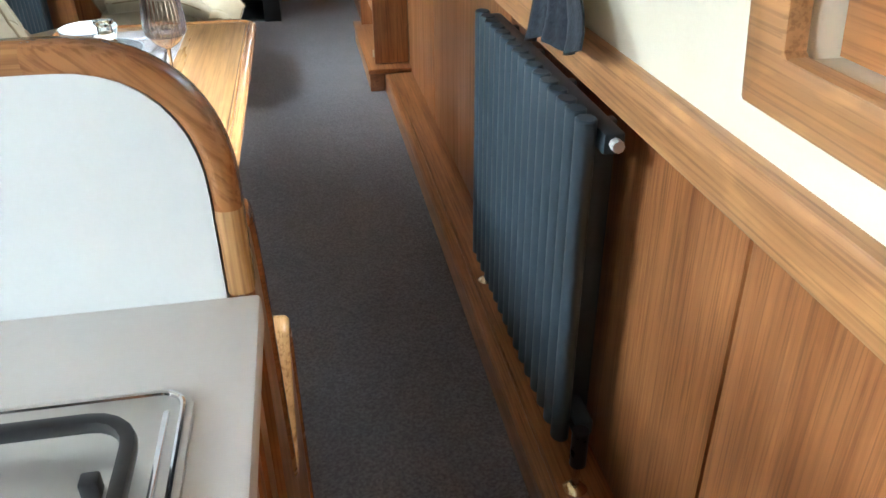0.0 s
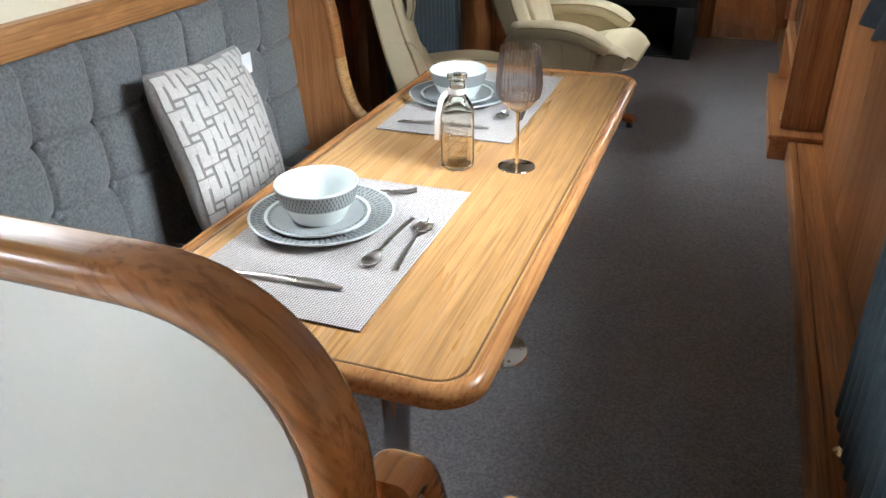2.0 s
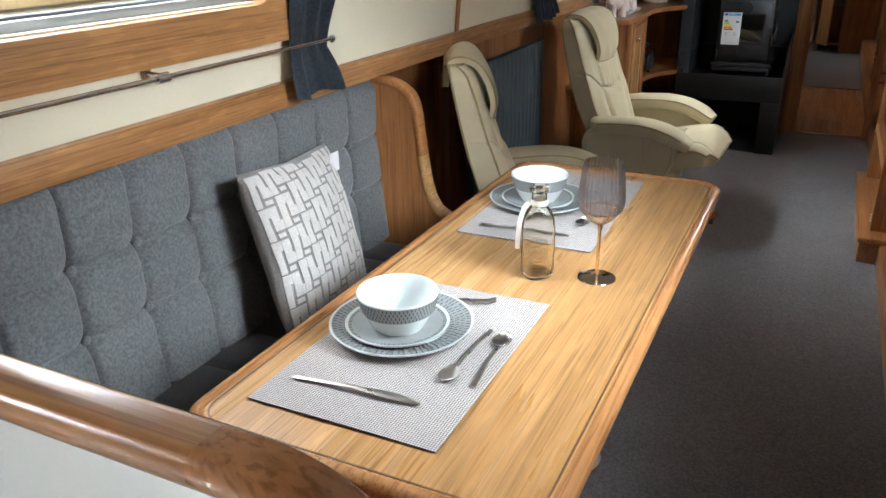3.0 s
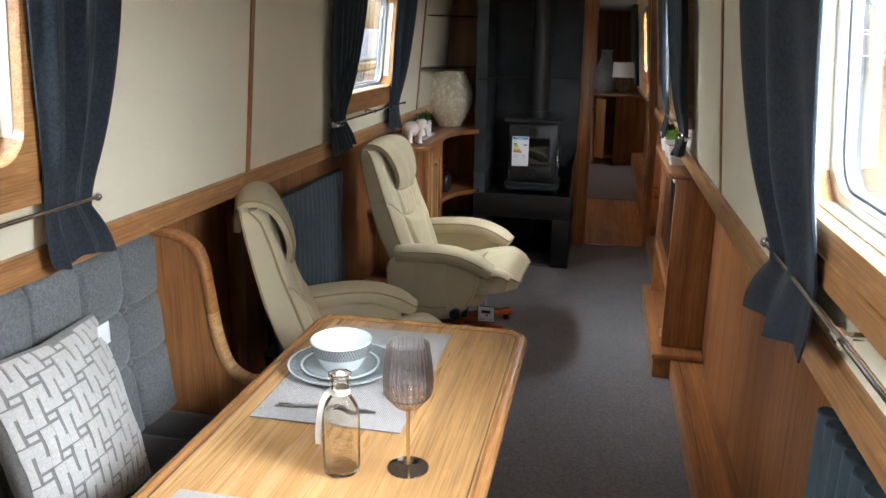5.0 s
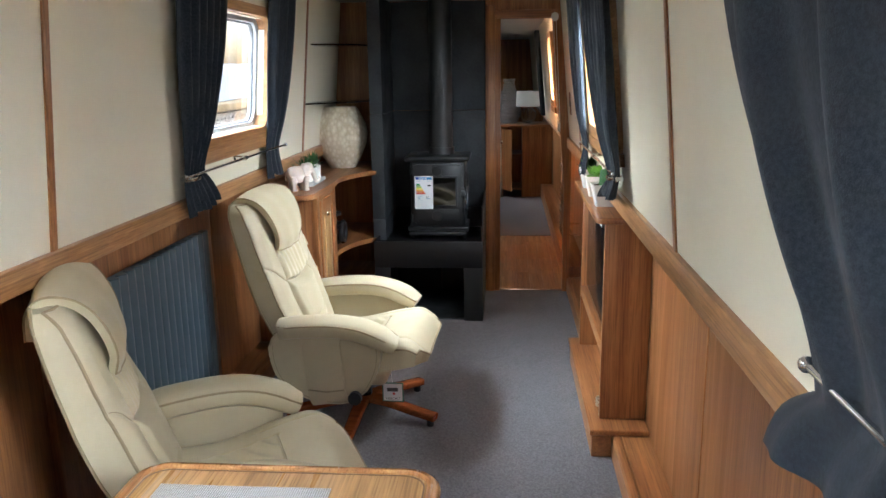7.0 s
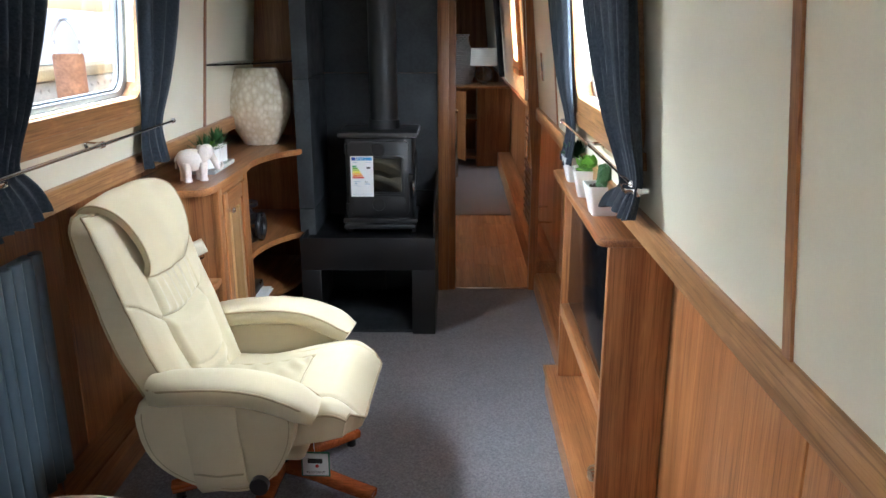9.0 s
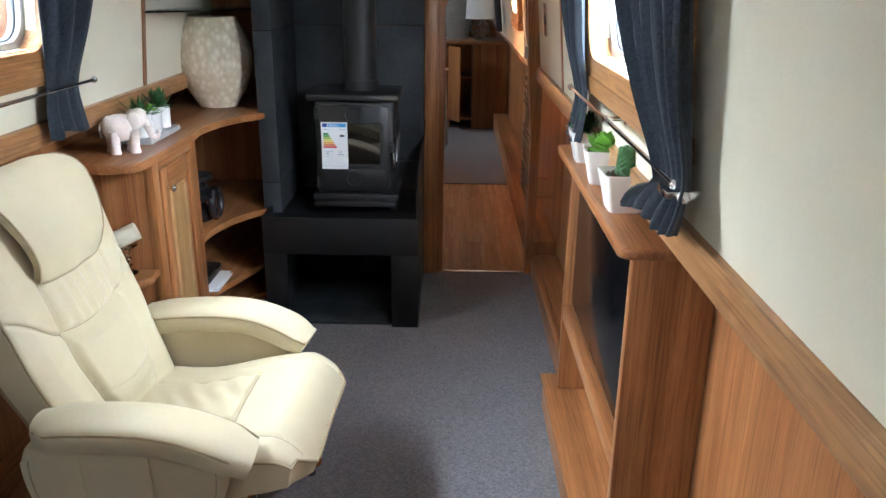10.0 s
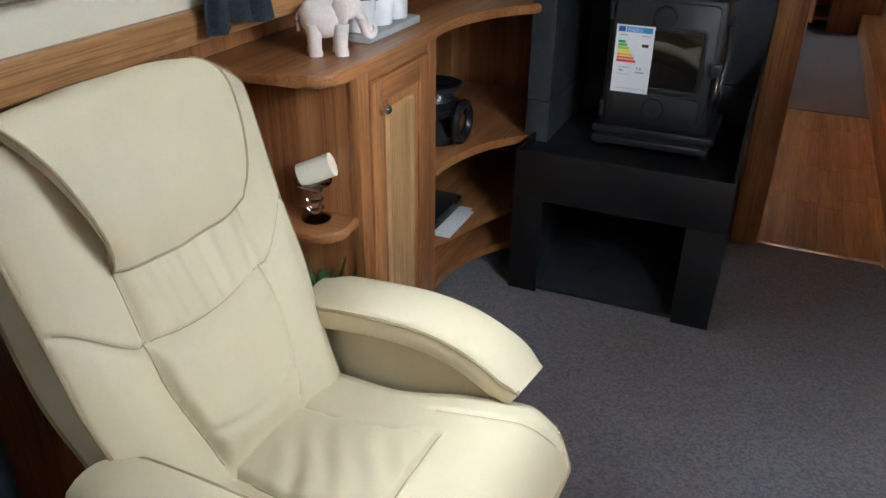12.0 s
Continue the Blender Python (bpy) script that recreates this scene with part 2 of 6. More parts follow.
def finish(name, bm, mat, smooth=40):
    bmesh.ops.recalc_face_normals(bm, faces=bm.faces[:])
    me = bpy.data.meshes.new(name)
    bm.to_mesh(me)
    bm.free()
    me.materials.append(mat)
    if smooth:
        me.polygons.foreach_set("use_smooth", [True] * len(me.polygons))
        me.set_sharp_from_angle(angle=radians(smooth))
    return me


def part(name, bm, mat, parent, label="", smooth=40, local=False):
    """One mesh under a thing or a part; the bmesh is in world places unless local."""
    root = parent.parent if parent.parent else parent
    if not local:
        bmesh.ops.translate(bm, vec=-Vector(root.location), verts=bm.verts[:])
    ob = new(name, finish(name, bm, mat, smooth))
    ob.parent = parent
    return tagged(ob, label)


def solid(name, bm, mat, label="", category="", group="", kind="", smooth=40):
    """A top-level mesh whose origin stays at the world's."""
    return tagged(new(name, finish(name, bm, mat, smooth)), label, category, group, kind)


def fresh():
    return bmesh.new()


def box(bm, x0, x1, y0, y1, z0, z1, bevel=0.0, seg=2):
    m = Matrix.Translation(((x0 + x1) / 2, (y0 + y1) / 2, (z0 + z1) / 2)) @ Matrix.Diagonal((abs(x1 - x0), abs(y1 - y0), abs(z1 - z0), 1))
    made = bmesh.ops.create_cube(bm, size=1, matrix=m)["verts"]
    if bevel:
        edges = list({e for v in made for e in v.link_edges})
        bmesh.ops.bevel(bm, geom=edges, offset=bevel, segments=seg, profile=0.5, affect="EDGES")
    return bm


def cyl(bm, a, b, r, seg=20, r2=None):
    a, b = Vector(a), Vector(b)
    d = b - a
    m = Matrix.Translation((a + b) / 2) @ d.to_track_quat("Z", "Y").to_matrix().to_4x4()
    bmesh.ops.create_cone(bm, cap_ends=True, segments=seg, radius1=r, radius2=r if r2 is None else r2, depth=d.length, matrix=m)
    return bm


def ball(bm, c, r, scale=(1, 1, 1), seg=16, turn=None):
    m = Matrix.Translation(c) @ (turn or Matrix()) @ Matrix.Diagonal((*(r * s for s in scale), 1))
    bmesh.ops.create_uvsphere(bm, u_segments=seg, v_segments=max(6, seg // 2), radius=1, matrix=m)
    return bm


def lathe(bm, profile, at, seg=40, ribs=0, depth=0.0):
    """Turns (r, z) pairs about an upright axis; ribs: a fluted outline."""
    rings = []
    for r, z in profile:
        if r < 1e-5:
            rings.append([bm.verts.new((at[0], at[1], at[2] + z))])
        else:
            ring = []
            for i in range(seg):
                a = 2 * math.pi * i / seg
                k = r * (1 + depth * math.cos(ribs * a)) if ribs else r
                ring.append(bm.verts.new((at[0] + k * math.cos(a), at[1] + k * math.sin(a), at[2] + z)))
            rings.append(ring)
    for p, q in zip(rings, rings[1:]):
        n = max(len(p), len(q))
        for i in range(n):
            j = (i + 1) % n
            if len(p) == 1 and len(q) > 1:
                bm.faces.new((p[0], q[i], q[j]))
            elif len(q) == 1 and len(p) > 1:
                bm.faces.new((p[i], p[j], q[0]))
            elif len(p) > 1:
                bm.faces.new((p[i], p[j], q[j], q[i]))
    return bm


def smooth_path(pts, steps=8):
    """A Catmull-Rom line through points."""
    pts = [Vector(p) for p in pts]
    ext = [2 * pts[0] - pts[1], *pts, 2 * pts[-1] - pts[-2]]
    out = []
    for i in range(1, len(ext) - 2):
        p0, p1, p2, p3 = ext[i - 1:i + 3]
        for k in range(steps):
            t = k / steps
            out.append(0.5 * (2 * p1 + (p2 - p0) * t + (2 * p0 - 5 * p1 + 4 * p2 - p3) * t * t + (3 * p1 - p0 - 3 * p2 + p3) * t ** 3))
    out.append(pts[-1])
    return out


def sweep(bm, path, section, up=(0, 0, 1), closed=False):
    """Carries a section, (side, up) pairs, along a path; section may be a function of the share of the way."""
    path = [Vector(p) for p in path]
    rings = []
    n = len(path)
    for i, p in enumerate(path):
        d = (path[(i + 1) % n] - path[i - 1]) if closed else (path[min(i + 1, n - 1)] - path[max(i - 1, 0)])
        d.normalize()
        s = d.cross(Vector(up))
        if s.length < 1e-4:
            s = Vector((1, 0, 0))
        s.normalize()
        u = s.cross(d)
        sec = section(i / (n - 1)) if callable(section) else section
        rings.append([bm.verts.new(p + s * a + u * b) for a, b in sec])
    m = len(rings[0])
    pairs = list(zip(rings, rings[1:])) + ([(rings[-1], rings[0])] if closed else [])
    for p, q in pairs:
        for i in range(m):
            j = (i + 1) % m
            bm.faces.new((p[i], p[j], q[j], q[i]))
    if not closed:
        bm.faces.new(rings[0][::-1])
        bm.faces.new(rings[-1])
    return bm


def disc(r, seg=10, ry=None):
    return [(r * math.cos(2 * math.pi * i / seg), (ry or r) * math.sin(2 * math.pi * i / seg)) for i in range(seg)]


def pill(w, h, r, seg=4):
    """A rounded rectangle as a section."""
    out = []
    for cx, cy, a0 in ((w / 2 - r, h / 2 - r, 0), (-w / 2 + r, h / 2 - r, 90), (-w / 2 + r, -h / 2 + r, 180), (w / 2 - r, -h / 2 + r, 270)):
        for k in range(seg + 1):
            a = radians(a0 + 90 * k / seg)
            out.append((cx + r * math.cos(a), cy + r * math.sin(a)))
    return out


def prism(bm, outline, axis, a, b, bevel=0.0, seg=2):
    """A board: an outline in the two other axes, from a to b along axis."""
    def place(p, q, v):
        return {"x": (v, p, q), "y": (p, v, q), "z": (p, q, v)}[axis]
    lo = [bm.verts.new(place(p, q, a)) for p, q in outline]
    hi = [bm.verts.new(place(p, q, b)) for p, q in outline]
    n = len(outline)
    faces = [bm.faces.new(lo[::-1]), bm.faces.new(hi)]
    for i in range(n):
        bm.faces.new((lo[i], lo[(i + 1) % n], hi[(i + 1) % n], hi[i]))
    if bevel:
        edges = list({e for f in faces for e in f.edges})
        bmesh.ops.bevel(bm, geom=edges, offset=bevel, segments=seg, profile=0.5, affect="EDGES")
    return bm


def sheet(bm, f, nu, nv, thick=0.0):
    """A surface f(u, v) over a grid; thick closes it with a back face offset along the normal."""
    g = [[Vector(f(i / nu, j / nv)) for j in range(nv + 1)] for i in range(nu + 1)]
    front = [[bm.verts.new(p) for p in row] for row in g]
    for i in range(nu):
        for j in range(nv):
            bm.faces.new((front[i][j], front[i + 1][j], front[i + 1][j + 1], front[i][j + 1]))
    if thick:
        back = []
        for i in range(nu + 1):
            row = []
            for j in range(nv + 1):
                du = g[min(i + 1, nu)][j] - g[max(i - 1, 0)][j]
                dv = g[i][min(j + 1, nv)] - g[i][max(j - 1, 0)]
                nrm = du.cross(dv)
                if nrm.length > 1e-9:
                    nrm.normalize()
                row.append(bm.verts.new(g[i][j] - nrm * thick))
            back.append(row)
        for i in range(nu):
            for j in range(nv):
                bm.faces.new((back[i][j], back[i][j + 1], back[i + 1][j + 1], back[i + 1][j]))
        ring = [(i, 0) for i in range(nu)] + [(nu, j) for j in range(nv)] + [(i, nv) for i in range(nu, 0, -1)] + [(0, j) for j in range(nv, 0, -1)]
        for k, (i, j) in enumerate(ring):
            i2, j2 = ring[(k + 1) % len(ring)]
            bm.faces.new((front[i][j], back[i][j], back[i2][j2], front[i2][j2]))
    return bm


def rounded(x0, x1, y0, y1, r, seg=6):
    """A rounded rectangle as an outline."""
    out = []
    for cx, cy, a0 in ((x1 - r, y1 - r, 0), (x0 + r, y1 - r, 90), (x0 + r, y0 + r, 180), (x1 - r, y0 + r, 270)):
        for k in range(seg + 1):
            a = radians(a0 + 90 * k / seg)
            out.append((cx + r * math.cos(a), cy + r * math.sin(a)))
    return out


def lean(side, y, z, out=0.0):
    """A place on the cream side lining, which leans inward as it rises; out: metres into the room."""
    return Vector((side * (0.815 - 0.09 * (z - 1.09) - out), y, z))


def lean_box(bm, side, y0, y1, z0, z1, inner, outer):
    """A board on the leaning side, from inner (into the room) to outer (into the wall)."""
    v = [bm.verts.new(lean(side, y, z, o)) for o in (inner, -outer) for y, z in ((y0, z0), (y1, z0), (y1, z1), (y0, z1))]
    for f in ((0, 1, 2, 3), (7, 6, 5, 4), (0, 4, 5, 1), (1, 5, 6, 2), (2, 6, 7, 3), (3, 7, 4, 0)):
        bm.faces.new([v[i] for i in f])
    return bm

# ---- the hull: floors, linings, ceiling ----
END, BACK = 6.97, -1.2
ROOM = 14.0
solid("floor", box(fresh(), -1.05, 1.05, BACK - 0.1, END, -0.06, 0.0), carpet, "dark grey short-pile carpet, lightly worn", "floor", kind="structure", smooth=0)

# First and last left openings and the last right one are added for light.
WINDOWS = {-1: [(-0.25, 0.45), (1.52, 2.36), (4.45, 5.30), (10.2, 10.8)], 1: [(0.42, 0.93), (1.58, 2.40), (4.46, 5.30), (8.0, 8.4)]}
Z0, Z1, TOP = 1.30, 1.79, 2.0
for side, word in ((-1, "left"), (1, "right")):
    bm = fresh()
    at = BACK
    for a, b in WINDOWS[side]:
        z0, z1 = (1.19, 1.80) if (side == 1 and a < 1) else (Z0, Z1)
        lean_box(bm, side, at, a, 1.03, TOP, 0, 0.07)
        lean_box(bm, side, a, b, 1.03, z0, 0, 0.07)
        lean_box(bm, side, a, b, z1, TOP, 0, 0.07)
        at = b
    lean_box(bm, side, at, ROOM, 1.03, TOP, 0, 0.07)
    wall = solid("wall_" + word, bm, cream, "cream painted side lining, leaning inward", "wall", kind="structure", smooth=0)
    # thin oak cover strips between the cream panels
    for y in (3.53 if side > 0 else 3.5, 6.09):
        part("cover_strip", lean_box(fresh(), side, y - 0.014, y + 0.014, 1.09, TOP, 0.006, -0.001), oak_z, wall, "narrow oak cover strip")
    # oak boards below the gunwale, with open joints
    cuts = [BACK, -0.1, 1.175, 2.43, 3.74 if side > 0 else 3.69, 4.97, 6.25, END, 8.2, 9.5, ROOM]
    low = solid("wall_lower_" + word, box(fresh(), side * 0.985, side * 1.05, BACK, ROOM, 0.0, 1.03), oak_z, "oak side wall below the gunwale", "wall", kind="structure", smooth=0)
    for a, b in zip(cuts, cuts[1:]):
        part("panel", box(fresh(), side * 0.963, side * 0.985, a + 0.004, b - 0.004, 0.095, 1.02, 0.003), oak_z, low)
    if side < 0:
        part("stile", box(fresh(), -0.962, -0.935, 3.60, 3.685, 0.101, 1.02, 0.004), oak_z, low)
    solid("gunwale_shelf_" + word, box(fresh(), side * 0.80, side * 1.05, BACK, ROOM, 1.0235, 1.034), oak_y, "oak underside of the gunwale", "trim", kind="structure", smooth=0)
    rail = solid("trim_rail_" + word, prism(fresh(), [(side * p, q) for p, q in ((0.816, 1.023), (0.800, 1.023), (0.797, 1.029), (0.797, 1.078), (0.801, 1.087), (0.812, 1.0905), (0.816, 1.0905))], "y", BACK, END), rail_oak, "oak dado rail with a rounded top edge", "rail", kind="structure")
    ledge = solid("baseboard_" + word, prism(fresh(), [(side * p, q) for p, q in ((0.817, 0.0), (0.817, 0.086), (0.822, 0.096), (0.832, 0.1), (0.846, 0.1), (0.849, 0.093), (0.852, 0.093), (0.855, 0.1), (0.965, 0.1), (0.965, 0.0))], "y", BACK, END), oak_y, "oak boxed skirting ledge with a grooved top", "skirting", kind="structure", smooth=25)
solid("ceiling", box(fresh(), -0.9, 0.9, BACK - 0.1, ROOM, TOP, TOP + 0.05), ceiling_mat, "pale painted cabin ceiling", "ceiling", kind="structure", smooth=0)
solid("wall_stern", box(fresh(), -1.05, 1.05, BACK - 0.06, BACK, 0, TOP), oak_z, "oak bulkhead behind the galley", "wall", kind="structure", smooth=0)

# bulkhead with the doorway
bm = fresh()
box(bm, -0.985, 0.335, END, END + 0.05, 0, TOP)
box(bm, 0.335, 0.79, END, END + 0.05, 1.90, TOP)
bulk = solid("wall_bulkhead", bm, oak_z, "oak bulkhead with a narrow doorway", "wall", kind="structure", smooth=0)
door = thing("door_frame", (0.5, END, 0), "oak door frame round the narrow doorway", "door frame", kind="structure")
part("jamb", box(fresh(), 0.245, 0.305, END - 0.03, END, 0, 1.96, 0.004), oak_z, door)
part("jamb", box(fresh(), 0.300, 0.345, END - 0.018, END + 0.055, 0, 1.92, 0.004), oak_z, door)
part("jamb", prism(fresh(), [(0.785, 0), (0.83, 0), (0.83, 1.04), (0.77, 1.92), (0.68, 1.92), (0.785, 0.75)], "y", END - 0.02, END + 0.055), oak_z, door, "jamb that follows the leaning side")
part("head", box(fresh(), 0.30, 0.72, END - 0.022, END + 0.055, 1.875, 1.93, 0.004), oak_x, door)
part("threshold", box(fresh(), 0.34, 0.79, END - 0.012, END + 0.012, 0, 0.008, 0.003), chrome, door, "bright metal threshold strip")

# corridor and the room beyond
boards = solid("floor_corridor", box(fresh(), -1.05, 1.05, END + 0.001, 8.87, -0.06, -0.014), floor_oak, "knotty oak strip floor of the corridor", "floor", kind="structure", smooth=0)
rnd = random.Random(5)
for i in range(7):
    y = END + 0.03 - rnd.uniform(0, 0.4)
    while y < 8.86:
        y2 = min(y + rnd.uniform(0.38, 0.7), 8.868)
        part("plank", box(fresh(), 0.272 + 0.098 * i, 0.272 + 0.098 * (i + 1) - 0.0015, max(y, END + 0.015), y2 - 0.0015, -0.013, -0.003, 0.001, 1), floor_oak, boards)
        y = y2
solid("floor_bedroom", box(fresh(), -1.05, 1.05, 8.872, ROOM, -0.06, 0.0), carpet, "dark grey carpet of the far cabin", "floor", kind="structure", smooth=0)
solid("wall_corridor", box(fresh(), 0.23, 0.27, END + 0.05, 8.9, 0, TOP), oak_z, "oak corridor partition", "wall", kind="structure", smooth=0)
solid("wall_bow", box(fresh(), -1.05, 1.05, ROOM, ROOM + 0.05, 0, TOP), oak_z, "oak end wall of the far cabin", "wall", kind="structure", smooth=0)

# ---- windows, rods and curtains ----
def ring(bm, side, outer, inner, r_out, r_in, front, back, seg=5):
    """A rounded frame on the leaning side; outer and inner are (y0, y1, z0, z1)."""
    loops = []
    for rect, r, o in ((outer, r_out, front), (inner, r_in, front), (inner, r_in, -back), (outer, r_out, -back)):
        loops.append([bm.verts.new(lean(side, y, z, o)) for y, z in rounded(rect[0], rect[1], rect[2], rect[3], r, seg)])
    n = len(loops[0])
    for a, b in zip(loops, loops[1:] + loops[:1]):
        for i in range(n):
            bm.faces.new((a[i], a[(i + 1) % n], b[(i + 1) % n], b[i]))
    edges = [e for e in bm.edges if e.verts[0] in loops[0] + loops[1] and e.verts[1] in loops[0] + loops[1] and not ((e.verts[0] in loops[0]) ^ (e.verts[1] in loops[0]))]
    bmesh.ops.bevel(bm, geom=edges, offset=0.006, segments=2, profile=0.5, affect="EDGES")
    return bm


def window(name, side, y0, y1, z0, z1):
    w = thing(name, lean(side, (y0 + y1) / 2, z0), "aluminium window with rounded corners in a varnished oak surround", "window", kind="structure")
    part("window_surround", ring(fresh(), side, (y0 - 0.085, y1 + 0.085, z0 - 0.085, z1 + 0.05), (y0 - 0.004, y1 + 0.004, z0 - 0.004, z1 + 0.004), 0.10, 0.075, 0.028, 0.06), rail_oak, w)
    part("window_sill", lean_box(fresh(), side, y0 - 0.09, y1 + 0.09, z0 - 0.10, z0 - 0.055, 0.032, 0.0), rail_oak, w, "projecting oak sill")
    part("window_frame", ring(fresh(), side, (y0 - 0.012, y1 + 0.012, z0 - 0.012, z1 + 0.012), (y0 + 0.02, y1 - 0.02, z0 + 0.02, z1 - 0.02), 0.08, 0.065, -0.03, 0.068), aluminium, w, "rounded aluminium frame")
    part("gasket", ring(fresh(), side, (y0 + 0.018, y1 - 0.018, z0 + 0.018, z1 - 0.018), (y0 + 0.027, y1 - 0.027, z0 + 0.027, z1 - 0.027), 0.065, 0.058, -0.045, 0.062), gasket_rubber, w, "grey rubber gasket")
    pane = part("pane", lean_box(fresh(), side, y0 + 0.03, y1 - 0.03, z0 + 0.03, z1 - 0.03, -0.052, 0.056), pane_glass, w)
    pane.visible_shadow = False
    return w


window("window_1", -1, 1.52, 2.36, Z0, Z1)
window("window_2", -1, 4.45, 5.30, Z0, Z1)
window("window_3", 1, 1.58, 2.40, Z0, Z1)
window("window_4", 1, 4.46, 5.30, Z0, Z1)
# Assumed windows, added to let lamp light into galley, corridor and far cabin.
window("added_window_5", -1, -0.25, 0.45, Z0, Z1)
window("added_window_6", 1, 8.0, 8.4, Z0, Z1)
window("added_window_7", -1, 10.2, 10.8, Z0, Z1)

# closed oak side hatch by the galley
hatch = thing("side_hatch", lean(1, 0.68, 1.19), "closed oak side hatch in a mitred oak frame", "hatch", kind="structure")
part("frame", ring(fresh(), 1, (0.36, 0.985, 1.14, 1.86), (0.425, 0.925, 1.195, 1.795), 0.004, 0.004, 0.02, 0.0, 1), rail_oak, hatch)
part("door", lean_box(fresh(), 1, 0.421, 0.929, 1.191, 1.799, -0.05, 0.066), pale_oak, hatch, "pale oak hatch door")
for y0, y1, z0, z1 in ((0.425, 0.48, 1.192, 1.798), (0.872, 0.928, 1.192, 1.798), (0.482, 0.870, 1.192, 1.225), (0.482, 0.870, 1.75, 1.798)):
    part("stile", lean_box(fresh(), 1, y0, y1, z0, z1, -0.032, 0.049), oak_y, hatch)


def rod(side, y0, y1, z=1.172):
    r = thing("curtain_rod", lean(side, (y0 + y1) / 2, z, 0.05), "thin chrome rod holding a curtain against the lining", "curtain rod", "curtain hold-back rods")
    part("bar", cyl(fresh(), lean(side, y0, z, 0.05), lean(side, y1, z, 0.05), 0.0055, 12), chrome, r)
    for y in (y0, y1):
        part("finial", ball(fresh(), lean(side, y, z, 0.05), 0.011, seg=12), chrome, r)
    mid = (y0 + y1) / 2
    bm = cyl(fresh(), lean(side, mid, z + 0.006, 0.0), lean(side, mid, z + 0.004, 0.05), 0.006, 12)
    cyl(bm, lean(side, mid, z + 0.006, 0.0), lean(side, mid, z + 0.006, 0.006), 0.016, 16)
    cyl(bm, lean(side, mid - 0.016, z, 0.05), lean(side, mid + 0.016, z, 0.05), 0.011, 14)
    part("bracket", bm, chrome, r)
    return r


for side, y0, y1 in ((-1, 1.31, 2.57), (-1, 4.26, 5.54), (1, 1.47, 2.52), (1, 4.30, 5.52)):
    rod(side, y0, y1, 1.182)


def curtain(side, top, tie, foot, z_foot, pleats, phase, label, spread=1.0, lined=False, rise=0.0):
    """Cloth that hangs in pleats from above, is held in by the rod, and flares below it. top, tie, foot: (y0, y1)."""
    c = thing("curtain", lean(side, (tie[0] + tie[1]) / 2, z_foot), label, "curtain", "window curtains")
    rnd = random.Random(phase)
    wob = [rnd.uniform(0, 6.28) for _ in range(6)]

    def f(u, v, extra=0.0):
        z = 1.93 + (z_foot - 1.93) * v
        tie_v = (1.93 - 1.17) / (1.93 - z_foot)
        if v < tie_v:
            k = (v / tie_v) ** 1.8
            k = k * k * (3 - 2 * k)
            a, b = top[0] + (tie[0] - top[0]) * k, top[1] + (tie[1] - top[1]) * k
        else:
            k = (v - tie_v) / (1 - tie_v)
            k = k * (2 - k)
            a, b = tie[0] + (foot[0] - tie[0]) * k, tie[1] + (foot[1] - tie[1]) * k
        near = math.exp(-((v - tie_v) / 0.13) ** 2)
        s = u + 0.035 * math.sin(3.1 * v + wob[0]) * math.sin(math.pi * u)
        fold = math.sin(2 * math.pi * pleats * s + wob[1] + 0.8 * math.sin(2.0 * v + wob[2]))
        fold = 0.75 * fold + 0.25 * math.sin(2 * math.pi * pleats * 2.1 * s + wob[3] + v)
        amp = 0.019 * (1 - 0.55 * near) * spread
        out = 0.040 + 0.014 * spread + amp * fold - 0.012 * near + extra
        if v > tie_v:
            out += 0.018 * (v - tie_v) / (1 - tie_v)
        y = a + (b - a) * u
        return lean(side, y, z + (0.02 * math.sin(wob[4]) + rise) * (0.5 - u) * v + 0.008 * math.sin(9 * u + wob[5]) * v, max(0.012, out))
    part("cloth", sheet(fresh(), f, 64, 44, 0.004 * side), curtain_cloth, c, smooth=80)
    if lined:
        part("lining", sheet(fresh(), lambda u, v: f(u * 0.9 + 0.05, v * 0.975) + Vector((side * 0.009, 0, 0)), 40, 30, 0.002 * side), lining_cloth, c, "cream curtain lining", smooth=80)
    return c


LONG = "blue-grey woven curtain tucked behind a chrome rod"
GATHERED = "dark blue-grey pleated curtain gathered by a chrome clip"
curtain(-1, (2.37, 2.66), (2.40, 2.55), (2.39, 2.60), 1.05, 2.4, 1, LONG, 1.0, True)
curtain(-1, (1.16, 1.50), (1.32, 1.48), (1.28, 1.50), 1.04, 2.6, 2, LONG)
curtain(1, (2.20, 2.90), (2.16, 2.53), (2.13, 2.66), 1.052, 2.3, 3, LONG, 1.3, False, 0.08)
curtain(1, (1.30, 1.85), (1.40, 1.56), (1.28, 1.56), 1.078, 3, 4, LONG, 1.0, True, 0.04)
curtain(-1, (4.20, 4.64), (4.28, 4.46), (4.27, 4.57), 1.045, 6, 5, GATHERED)
curtain(-1, (5.22, 5.66), (5.27, 5.46), (5.24, 5.46), 1.05, 3, 6, LONG)
curtain(1, (4.23, 4.86), (4.25, 4.46), (4.235, 4.64), 1.085, 7, 7, GATHERED, 1.2, False, 0.05)
curtain(1, (5.20, 5.72), (5.27, 5.48), (5.24, 5.50), 1.05, 3, 8, LONG)
